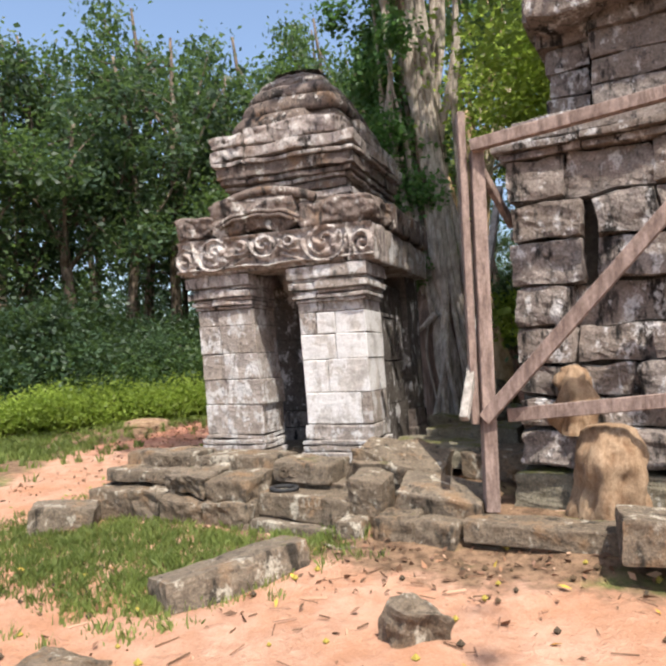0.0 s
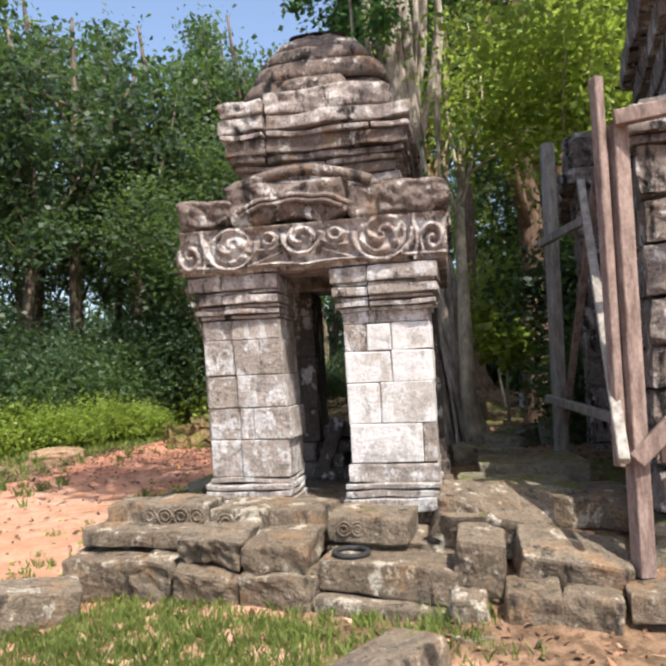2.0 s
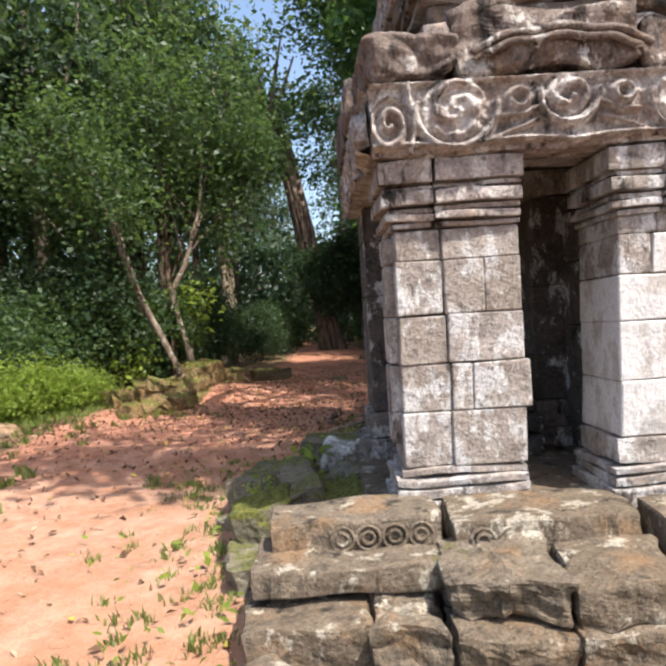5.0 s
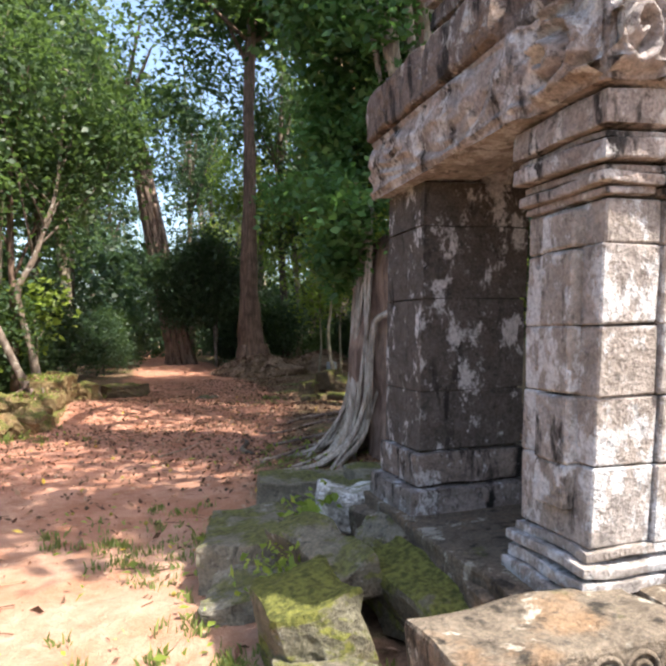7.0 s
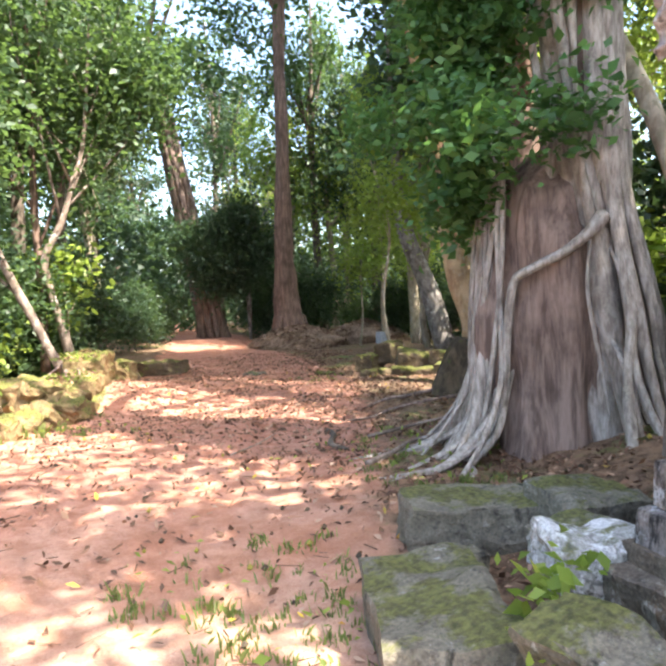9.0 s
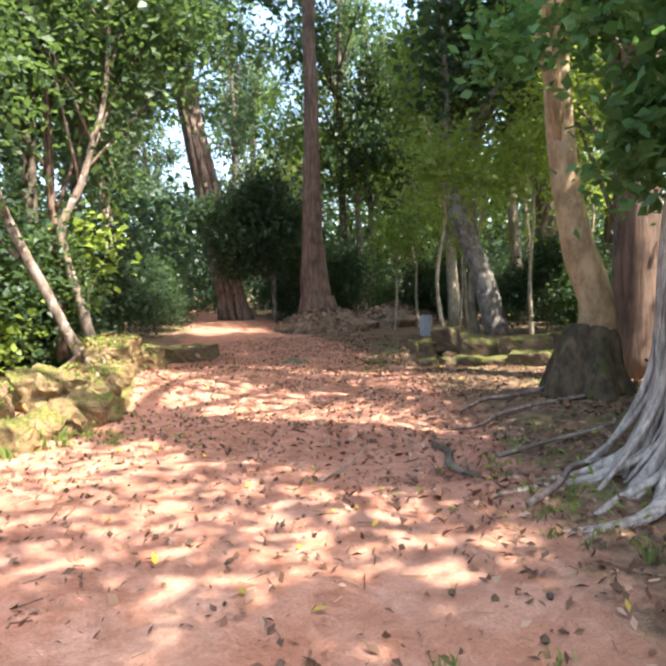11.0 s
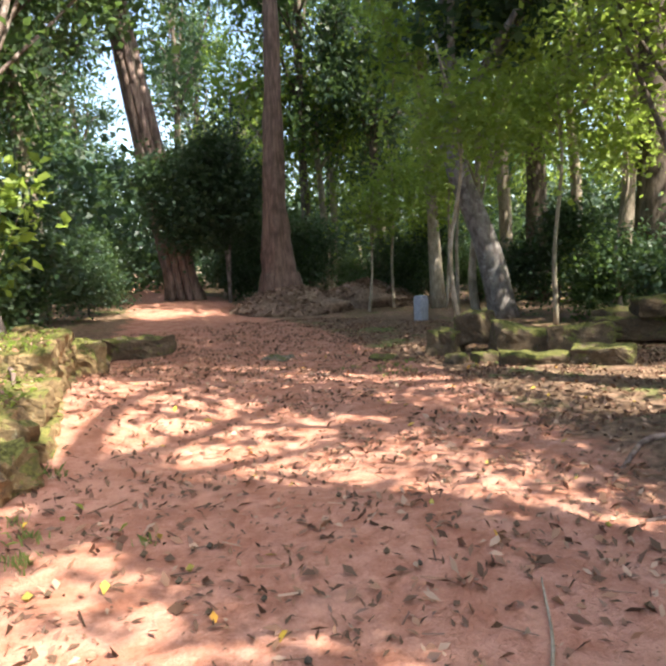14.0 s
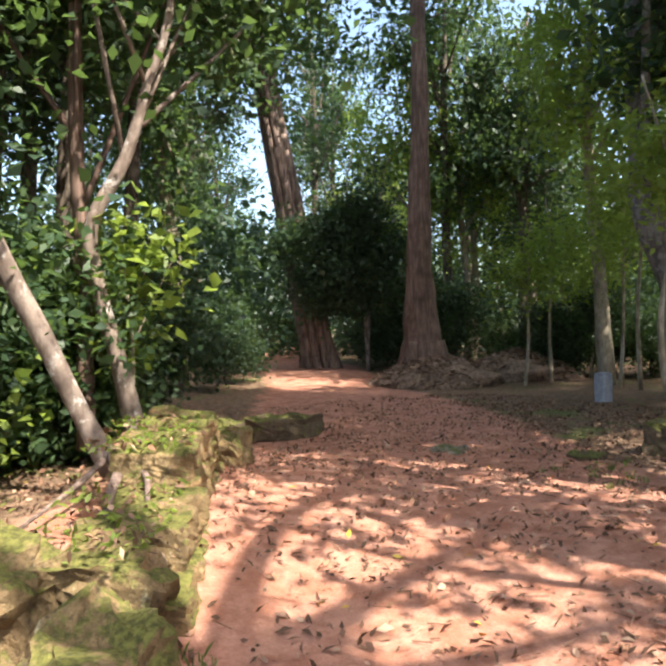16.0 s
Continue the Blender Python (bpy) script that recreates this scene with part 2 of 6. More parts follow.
M_HEAPLEAF = island_material("heaped_dry_leaves", [(0.22, 0.14, 0.10), (0.34, 0.24, 0.17), (0.16, 0.10, 0.07), (0.28, 0.19, 0.13)])
M_YELLOWLEAF = island_material("fallen_yellow_leaves", [(0.55, 0.36, 0.05), (0.42, 0.3, 0.06), (0.5, 0.25, 0.04)])
M_FRUIT = island_material("fallen_figs", [(0.06, 0.045, 0.03), (0.3, 0.24, 0.05), (0.09, 0.06, 0.035)])
M_POST = plain_material("grey_marker_stone", (0.3, 0.31, 0.34), (0.44, 0.45, 0.48), 7)
M_TYRE = plain_material("black_rubber", (0.015, 0.015, 0.016), (0.04, 0.04, 0.042), 20, 0.6)
# ---- shapes ----


def mesh_of(name, shape, smooth=False):
    if isinstance(shape, bmesh.types.BMesh):
        me = bpy.data.meshes.new(name)
        shape.to_mesh(me)
        shape.free()
    elif isinstance(shape, bpy.types.Mesh):
        return shape
    else:
        me = bpy.data.meshes.new(name)
        me.from_pydata(shape[0], [], shape[1])
    if smooth:
        me.polygons.foreach_set("use_smooth", [True] * len(me.polygons))
    return me


def part(name, shape, material, parent=None, label="", smooth=False):
    me = mesh_of(name, shape, smooth)
    if not me.materials:
        me.materials.append(material)
    ob = new(name, me)
    if parent is not None:
        ob.parent = parent
    if label:
        ob["label"] = label
    return ob


def thing(name, at, label, category, group="", kind=""):
    ob = new(name)
    ob.location = at
    ob.empty_display_size = 0.1
    return tagged(ob, label, category, group, kind)


def rough_box(size, seed, bevel=0.015, cuts=0, wear=0.006, base=False):
    """A worn block with broken edges, centred (or standing on z 0 with base)."""
    bm = bmesh.new()
    bmesh.ops.create_cube(bm, size=1.0)
    s = Vector(size)
    if cuts:
        bmesh.ops.subdivide_edges(bm, edges=bm.edges[:], cuts=cuts, use_grid_fill=True)
    for v in bm.verts:
        c = Vector((v.co.x * s.x, v.co.y * s.y, v.co.z * s.z))
        if cuts:
            lim = Vector((s.x / 2 - bevel, s.y / 2 - bevel, s.z / 2 - bevel))
            q = Vector([max(-l, min(l, x)) for l, x in zip(lim, c)])
            d = c - q
            if d.length > 1e-6:
                c = q + d.normalized() * min(d.length, bevel * 1.05)
        v.co = c
    if not cuts:
        bmesh.ops.bevel(bm, geom=bm.edges[:], offset=bevel, segments=1, affect="EDGES")
    off = Vector((seed * 3.7, seed * 1.3, seed * 2.1))
    for v in bm.verts:
        p = v.co * 4.0 + off
        d = Vector((noise.noise(p), noise.noise(p + Vector((7, 3, 1))), noise.noise(p + Vector((2, 9, 5)))))
        f = noise.noise(v.co * 17.0 + off)
        v.co += d * wear * 2.2 + (v.co.normalized() if v.co.length > 0 else d) * f * wear
        if base:
            v.co.z += s.z / 2
    return bm


def tube(points, radii, sides=8, wobble=0.0, seed=0, flute=0, caps=True):
    """A tapered limb along points; flute > 0 gives it that many ridges."""
    pts = [Vector(p) for p in points]
    verts, faces = [], []
    side = None
    for i, p in enumerate(pts):
        d = (pts[min(i + 1, len(pts) - 1)] - pts[max(i - 1, 0)]).normalized()
        side = d.orthogonal().normalized() if side is None else (side - d * side.dot(d)).normalized()
        up = d.cross(side)
        for k in range(sides):
            a = math.tau * k / sides
            r = radii[i]
            if wobble:
                r *= 1 + wobble * noise.noise(Vector((math.cos(a) * 1.5 + seed * 5, math.sin(a) * 1.5, p.z * 1.3 + seed)))
            if flute:
                r *= 1 + 0.09 * math.sin(flute * a + seed + 0.6 * math.sin(p.z * 1.1))
            verts.append(tuple(p + side * (math.cos(a) * r) + up * (math.sin(a) * r)))
    for i in range(len(pts) - 1):
        for k in range(sides):
            a, b = i * sides + k, i * sides + (k + 1) % sides
            faces.append((a, b, b + sides, a + sides))
    if caps:
        faces.append(tuple(range(sides - 1, -1, -1)))
        faces.append(tuple(range((len(pts) - 1) * sides, len(pts) * sides)))
    return verts, faces


def bend(points, steps=5):
    """A smooth line through points."""
    p = [Vector(q) for q in points]
    p = [p[0] * 2 - p[1]] + p + [p[-1] * 2 - p[-2]]
    out = []
    for i in range(1, len(p) - 2):
        for k in range(steps):
            t = k / steps
            out.append(0.5 * ((2 * p[i]) + (p[i + 1] - p[i - 1]) * t + (2 * p[i - 1] - 5 * p[i] + 4 * p[i + 1] - p[i + 2]) * t * t + (3 * p[i] - p[i - 1] - 3 * p[i + 1] + p[i + 2]) * t ** 3))
    out.append(p[-2])
    return out


def join(shapes):
    verts, faces = [], []
    for v, f in shapes:
        o = len(verts)
        verts.extend(v)
        faces.extend([tuple(i + o for i in g) for g in f])
    return verts, faces


def leaf_mesh(name, centres, size, rng, flat=0.5, long=1.0, vary=0.5):
    """Many small folded leaves, one round each centre."""
    c = np.asarray(centres, dtype=np.float32)
    n = len(c)
    way = rng.normal(size=(n, 3))
    way[:, 2] *= 0.6
    way /= np.linalg.norm(way, axis=1, keepdims=True) + 1e-9
    nor = rng.normal(size=(n, 3)) * (1 - flat) + np.array([0, 0, flat * 1.6])
    sd = np.cross(way, nor)
    sd /= np.linalg.norm(sd, axis=1, keepdims=True) + 1e-9
    nor = np.cross(sd, way)
    s = (size * (1 + vary * (rng.random((n, 1)) * 2 - 1)))
    v = np.empty((n, 4, 3), dtype=np.float32)
    v[:, 0] = c - way * s * 0.5 * long
    wide = s * rng.uniform(0.18, 0.38, (n, 1))
    v[:, 1] = c + sd * wide + nor * s * rng.uniform(-0.05, 0.2, (n, 1)) + way * s * rng.uniform(-0.12, 0.16, (n, 1))
    v[:, 2] = c + way * s * 0.5 * long - nor * s * 0.08
    v[:, 3] = c - sd * wide + nor * s * rng.uniform(-0.05, 0.2, (n, 1)) + way * s * rng.uniform(-0.12, 0.16, (n, 1))
    me = bpy.data.meshes.new(name)
    me.vertices.add(n * 4)
    me.vertices.foreach_set("co", v.reshape(-1))
    me.loops.add(n * 4)
    me.loops.foreach_set("vertex_index", np.arange(n * 4, dtype=np.int32))
    me.polygons.add(n)
    me.polygons.foreach_set("loop_start", np.arange(0, n * 4, 4, dtype=np.int32))
    me.update(calc_edges=True)
    return me


def clumps(rng, middles, spread, count):
    """Leaf places in clumps round the middles."""
    m = np.asarray(middles, dtype=np.float32)
    pick = m[rng.integers(0, len(m), count)]
    return pick + rng.normal(size=(count, 3)) * np.asarray(spread)


# ---- the ground ----
SPOTS = [(-3, -4, 0), (3, -4, 0), (0, 2, 0.0), (-1, 4, 0.04), (1, 3.3, 0.06), (-3, 6, 0.1), (-2.2, 8, 0.12), (-2, 10, 0.1), (0, 13, 0.15), (1.3, 13.5, 0.19), (-1, 16, 0.12), (0.8, 16.3, 0.05), (4, 15, 0.1), (5, 19, 0.0), (3, 23, -0.02), (11, 29.5, -0.2), (8.5, 33, 0.28), (15, 50, 0.3), (-3.5, 12, 0.2), (-4.3, 14.6, 0.3), (-2.5, 16.5, 0.3), (-1.4, 18.5, 0.45), (-6, 12, 0.2), (2.2, 9.7, 0.55), (1.5, 7.4, 0.62), (2.4, 7.9, 0.7), (1.9, 4.9, 0.36), (1.1, 5.1, 0.36), (1.2, 6.0, 0.45), (0.6, 11, 0.18), (2.0, 11.2, 0.3), (4.2, 11.4, 0.4), (3.3, 13.5, 0.32), (8, 17, 0.05), (8, 10, 0.4), (-0.6, 5.6, 0.14), (0.9, 4.4, 0.1), (2.0, 3.6, 0.1), (16, 30, -0.3), (-12, 20, 0.3), (-1.6, 9.2, 0.12)]
_sp = np.array(SPOTS)
PATH_LINE = [Vector(p) for p in ((0.6, -6), (0.3, 1.5), (-1.8, 4.0), (-3.0, 7.5), (-2.6, 11), (-0.6, 14.5), (2.0, 18.5), (4.5, 23), (7.2, 29), (10.5, 38), (17, 56))]
PATH_HALF = (3.0, 2.6, 1.3, 1.25, 1.9, 2.4, 2.6, 2.2, 1.8, 1.5, 1.3)


def ground_at(x, y):
    x, y = np.asarray(x, dtype=float), np.asarray(y, dtype=float)
    d2 = (x[..., None] - _sp[:, 0]) ** 2 + (y[..., None] - _sp[:, 1]) ** 2 + 0.15
    w = 1.0 / d2 ** 1.7
    return (w * _sp[:, 2]).sum(-1) / w.sum(-1)


def soil_at(x, y):
    """1 on the bare trodden path, falling to 0 beside it."""
    best = np.full(np.shape(x), -9.0)
    for (a, b, ha, hb) in zip(PATH_LINE, PATH_LINE[1:], PATH_HALF, PATH_HALF[1:]):
        dx, dy = b.x - a.x, b.y - a.y
        t = np.clip(((x - a.x) * dx + (y - a.y) * dy) / (dx * dx + dy * dy), 0, 1)
        d = np.hypot(x - a.x - t * dx, y - a.y - t * dy)
        best = np.maximum(best, (ha + t * (hb - ha)) - d)
    return np.clip(0.5 + best * 0.7, 0, 1)


def ground_z(x, y):
    return float(ground_at(x, y))


def spaced(lo, hi, fine, far):
    core = list(np.arange(lo, hi, fine))
    step, a = fine, core[-1]
    while a < far:
        step *= 1.25
        a += step
        core.append(a)
    step, a = fine, lo
    while a > -far:
        step *= 1.25
        a -= step
        core.insert(0, a)
    return np.array(core)


def build_ground():
    xs, ys = spaced(-6.0, 9.0, 0.11, 420), spaced(1.0, 24.0, 0.11, 420)
    gx, gy = np.meshgrid(xs, ys)
    gz = ground_at(gx, gy)
    lump = np.array([noise.noise(Vector((a * 1.7, b * 1.7, 0))) * 0.022 + noise.noise(Vector((a * 5, b * 5, 4))) * 0.012 for a, b in zip(gx.ravel(), gy.ravel())]).reshape(gx.shape)
    gz = gz + lump
    co = np.stack([gx, gy, gz], -1).reshape(-1, 3)
    w, h = len(xs), len(ys)
    i = np.arange(w * h).reshape(h, w)
    faces = np.stack([i[:-1, :-1], i[:-1, 1:], i[1:, 1:], i[1:, :-1]], -1).reshape(-1, 4)
    me = bpy.data.meshes.new("ground")
    me.from_pydata(co.tolist(), [], faces.tolist())
    att = me.attributes.new("soil", "FLOAT", "POINT")
    att.data.foreach_set("value", soil_at(gx, gy).ravel().astype(np.float32))
    me.polygons.foreach_set("use_smooth", [True] * len(me.polygons))
    tagged(part("ground", me, M_GROUND), "sandy orange forest floor with grass patches and leaf litter", "ground", kind="structure")


build_ground()

# ---- the pavilion ----
PAV_AT = Vector((-0.7, 7.4, 0.55))
LEAN_V, LEAN_U = -0.10, 0.0
PAV = Matrix.Translation((-1.41, 6.93, 0)) @ Matrix.Rotation(radians(-21), 4, "Z")


def pav_point(p):
    u, v, z = p
    return PAV @ Vector((u + LEAN_U * (z - 0.7), v + LEAN_V * (z - 0.7), z)) - PAV_AT


def pav_box(u0, u1, v0, v1, z0, z1, seed, bevel=0.012, cuts=0, wear=0.004):
    bm = rough_box((u1 - u0, v1 - v0, z1 - z0), seed, bevel, cuts, wear)
    c = Vector(((u0 + u1) / 2, (v0 + v1) / 2, (z0 + z1) / 2))
    for v in bm.verts:
        v.co = pav_point(v.co + c)
    return bm


def pav_spiral(u, z, r, turns, v, thick, start=0.0, flip=1):
    pts, rad = [], []
    n = int(14 * turns)
    for i in range(n + 1):
        a = start + flip * math.tau * turns * i / n
        q = r * (1 - 0.82 * i / n)
        pts.append(pav_point((u + q * math.cos(a), v, z + q * math.sin(a))))
        rad.append(thick * (1 - 0.4 * i / n))
    return tube(pts, rad, 6)


def build_pavilion():
    pav = thing("stone_pavilion", PAV_AT, "small leaning sandstone temple pavilion with carved lintel and domed roof", "temple")
    rng = random.Random(5)
    levels = [0.94, 1.12, 1.38, 1.64, 1.92, 2.06]
    # courses of the front piers: lower and upper edge, then the joints between stones
    west = [(0.82, 1.12, (0.09, 0.35, 0.75)), (1.12, 1.375, (0.09, 0.36, 0.47, 0.775)), (1.375, 1.635, (0.09, 0.345, 0.75)),
            (1.635, 1.92, (0.09, 0.335, 0.55, 0.74)), (1.92, 2.075, (0.09, 0.33, 0.73))]
    east = [(0.92, 1.22, (1.24, 1.80, 1.905)), (1.22, 1.535, (1.24, 1.49, 1.905)), (1.535, 1.775, (1.235, 1.59, 1.905)),
            (1.775, 1.985, (1.235, 1.415, 1.60, 1.905)), (1.985, 2.085, (1.23, 1.44, 1.90))]
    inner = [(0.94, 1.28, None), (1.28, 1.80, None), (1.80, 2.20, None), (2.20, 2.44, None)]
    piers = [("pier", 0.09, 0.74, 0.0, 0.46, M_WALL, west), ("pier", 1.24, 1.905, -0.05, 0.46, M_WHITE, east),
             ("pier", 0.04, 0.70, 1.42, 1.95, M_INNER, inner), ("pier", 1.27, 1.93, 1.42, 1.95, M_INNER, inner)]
    seed = 1
    for name, u0, u1, v0, v1, mat, courses in piers:
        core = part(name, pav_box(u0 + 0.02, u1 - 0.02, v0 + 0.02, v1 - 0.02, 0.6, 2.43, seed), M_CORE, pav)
        feet = ((0.55, 0.66, 0.07), (0.66, 0.72, 0.05), (0.72, 0.77, 0.055), (0.77, courses[0][0], 0.02))
        heads = ((2.08, 2.115, 0.02), (2.115, 2.16, 0.045), (2.16, 2.195, 0.028), (2.195, 2.27, 0.065), (2.27, 2.30, 0.045), (2.30, 2.42, 0.075))
        if mat is M_INNER:
            feet, heads = ((0.55, 0.74, 0.09), (0.74, 0.94, 0.03)), ()
        for z0, z1, out in feet:
            seed += 1
            part("base_moulding", pav_box(u0 - out, u1 + out * 0.3, v0 - out, v1 + out * 0.3, z0, z1 - 0.005, seed, 0.014, 7, 0.008), M_TOWER if mat is M_INNER else M_WALL, core)
        for z0, z1, out in heads:
            seed += 1
            split = u0 + (u1 - u0) * 0.32
            for a, b in ((u0 - out, split - 0.003), (split + 0.003, u1 + out * (1.0 if mat is M_WHITE else 0.1))):
                seed += 1
                part("capital_moulding", pav_box(a, b, v0 - out - (0.02 if a > u0 else 0.0), v1 + out * 0.3, z0, z1 - 0.003, seed, 0.012, 6, 0.006), M_CARVED if mat is M_WALL else M_WALL, core)
        for z0, z1, edges in courses:
            edges = edges or (u0, u1)
            for i, (a, b) in enumerate(zip(edges, edges[1:])):
                seed += 1
                proud = 0.022 if mat is M_WALL and i > 0 else rng.uniform(0.0, 0.006)
                if mat is M_WALL and b > 0.76:
                    proud = 0.03
                m = mat
                if mat is M_WHITE and (z0 > 1.97 or (z0 > 1.7 and i == 0) or z0 < 0.95 and i == 1):
                    m = M_WALL
                part("stone", pav_box(a + 0.0018, b - 0.0018, v0 - proud, v1, z0 + 0.0018, z1 - 0.0018, seed, 0.007, 2 if mat is M_INNER else 0, 0.004), m, core)
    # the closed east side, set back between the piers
    # Infill wears the inner stone tone, darkened in place of interior shade.
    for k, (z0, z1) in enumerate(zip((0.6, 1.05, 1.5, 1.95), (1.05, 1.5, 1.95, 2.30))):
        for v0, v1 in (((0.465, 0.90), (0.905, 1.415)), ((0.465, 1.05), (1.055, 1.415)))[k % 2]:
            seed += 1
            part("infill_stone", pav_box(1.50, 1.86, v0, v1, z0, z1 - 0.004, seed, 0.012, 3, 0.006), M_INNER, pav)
    # side pilasters beside the west opening
    for v0, v1, uo in ((0.10, 0.30, 0.045),):
        for z0, z1 in zip(levels, levels[1:]):
            seed += 1
            part("pilaster_stone", pav_box(uo, uo + 0.09, v0, v1, z0, z1 - 0.006, seed, 0.01, 0, 0.004), M_WALL, pav)
    # floor and sill
    part("floor_slab", pav_box(-0.1, 2.0, -0.05, 2.05, 0.42, 0.60, 301, 0.02, 8, 0.01), M_STEP, pav)
    # lintels
    lin = part("lintel", pav_box(-0.01, 2.055, -0.10, 0.34, 2.425, 2.77, 302, 0.02, 14, 0.008), M_CARVED, pav, "carved lintel with scrolls")
    part("lintel", pav_box(-0.05, 0.36, 0.345, 1.99, 2.44, 2.77, 303, 0.02, 12, 0.01), M_WALL, pav)
    part("lintel", pav_box(1.58, 2.05, 0.345, 1.99, 2.44, 2.77, 304, 0.02, 12, 0.01), M_WALL, pav)
    part("lintel", pav_box(0.365, 1.575, 1.43, 1.99, 2.44, 2.77, 305, 0.02, 10, 0.01), M_WALL, pav)
    # Ceiling coloured near-black to stand in for the dimness under the roof.
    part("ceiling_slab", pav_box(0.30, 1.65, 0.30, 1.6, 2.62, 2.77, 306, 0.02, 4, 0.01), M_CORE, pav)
    # the carved face: scrolls, a hanging garland and a central crest in relief
    def relief(u, z):
        """Height of the carving: hanging cups with coils, two beaked heads, curls at the ends, borders."""
        h = 0.0
        for cu, cz, r in ((0.41, 2.66, 0.185), (0.97, 2.70, 0.135), (1.585, 2.67, 0.20)):
            d = math.hypot((u - cu) * 0.92, z - cz)
            if z < cz + 0.03:
                h = max(h, 0.042 * max(0.0, 1 - abs(d - r) / 0.032))
            if d < r - 0.035:
                knot = noise.noise(Vector((u * 15, z * 15, cu * 9))) + 0.5 * math.cos(math.tau * d / 0.085 + 2.0 * math.atan2(z - cz, u - cu))
                h = max(h, 0.012 + 0.028 * max(0.0, min(1.0, 0.4 + knot)) * min(1.0, (r - 0.035 - d) / 0.03))
        for cu, f in ((0.72, 1), (1.235, -1)):
            x = (u - cu) * f
            head = math.hypot(x * 0.9, z - 2.69)
            h = max(h, 0.045 * max(0.0, 1 - abs(head - 0.04) / 0.03))
            beak = abs(z - 2.61 - 0.5 * max(0.0, x - 0.02)) / 0.024
            if -0.09 < x < 0.13:
                h = max(h, 0.04 * max(0.0, 1 - beak))
            tail = abs(z - 2.535 - 0.35 * (x + 0.05)) / 0.022
            if -0.13 < x < 0.1:
                h = max(h, 0.036 * max(0.0, 1 - tail))
        for cu, cz, f in ((0.085, 2.60, 1), (1.955, 2.60, -1)):
            d = math.hypot(u - cu, (z - cz) * 0.75)
            if d < 0.1:
                spin = math.cos(math.tau * d / 0.062 + f * math.atan2(z - cz, u - cu))
                h = max(h, 0.04 * (0.5 + 0.5 * spin))
        h = max(h, 0.042 * max(0.0, 1 - abs(z - 2.482 - 0.02 * abs(math.sin((u - 0.41) * 5.35))) / 0.024))
        h = max(h, 0.03 * max(0.0, 1 - abs(z - 2.79) / 0.014))
        for uu in (0.19, 1.83):
            h = max(h, 0.04 * max(0.0, 1 - abs(u - uu - 0.012 * math.sin(z * 20)) / 0.024))
        p = Vector((u * 22, z * 22, 1.0))
        return h * 1.7 + 0.013 * noise.noise(p) + 0.007 * noise.noise(p * 2.7)

    nu, nz = 210, 42
    verts, faces = [], []
    for b in range(nz + 1):
        for a in range(nu + 1):
            u, z = -0.006 + 2.057 * a / nu, 2.43 + 0.336 * b / nz
            verts.append(tuple(pav_point((u, -0.104 - relief(u, z + 0.028), z))))
    for b in range(nz):
        for a in range(nu):
            q = b * (nu + 1) + a
            faces.append((q, q + 1, q + nu + 2, q + nu + 1))
    part("carved_face", (verts, faces), M_CARVED, lin, "scroll and garland relief", smooth=True)
    nv = 120
    verts, faces = [], []
    for b in range(nz + 1):
        for a in range(nv + 1):
            v, z = -0.09 + 2.06 * a / nv, 2.43 + 0.336 * b / nz
            r = relief(v * 0.45 - 0.0, z + 0.028) * (1.0 if v < 0.25 else 0.35)
            verts.append(tuple(pav_point((-0.012 - (0.042 if v > 0.33 else 0.0) - r - 0.02 * max(0, 1 - abs(z - 2.63) / 0.12), v, z))))
    for b in range(nz):
        for a in range(nv):
            q = b * (nv + 1) + a
            faces.append((q + 1, q, q + nv + 1, q + nv + 2))
    part("carved_face", (verts, faces), M_CARVED, lin, smooth=True)
    # arch moulding over the lintel
    for cu, w, h in ((0.93, 0.44, 0.13), (0.93, 0.38, 0.09)):
        pts = [pav_point((cu + w * math.cos(a), -0.166, 2.84 + h * math.sin(a) + 0.008 * math.sin(9 * a))) for a in np.linspace(math.pi * 0.96, math.pi * 0.04, 22)]
        part("arch_moulding", tube(pts, [0.021] * 22, 7, 0.25, 4), M_ROOF, pav, smooth=True)
    # cornice stones
    for u0, u1, top in ((-0.03, 0.41, 3.0), (0.415, 1.36, 3.10), (1.365, 2.08, 3.02)):
        seed += 1
        bm = pav_box(u0, u1, -0.15, 0.52, 2.785, top, seed, 0.06, 18, 0.026)
        part("cornice_stone", bm, M_ROOF, pav)
    for v0, v1 in ((0.53, 1.2), (1.205, 2.04)):
        for u0, u1 in ((-0.09, 0.45), (1.45, 2.09)):
            seed += 1
            part("cornice_stone", pav_box(u0, u1, v0, v1, 2.785, 3.05, seed, 0.035, 10, 0.011), M_ROOF, pav)
    part("cornice_stone", pav_box(0.455, 1.445, 1.5, 2.04, 2.785, 3.05, 360, 0.05, 9, 0.02), M_ROOF, pav)
    pts = [(0.40 + 1.12 * k / 24, 3.05 + 0.12 * math.sin(math.pi * k / 24)) for k in range(25)]
    part("arch_moulding", tube([pav_point((u, -0.10, z)) for u, z in pts], [0.045] * 25, 8, 0.15, 3), M_ROOF, pav, smooth=True)
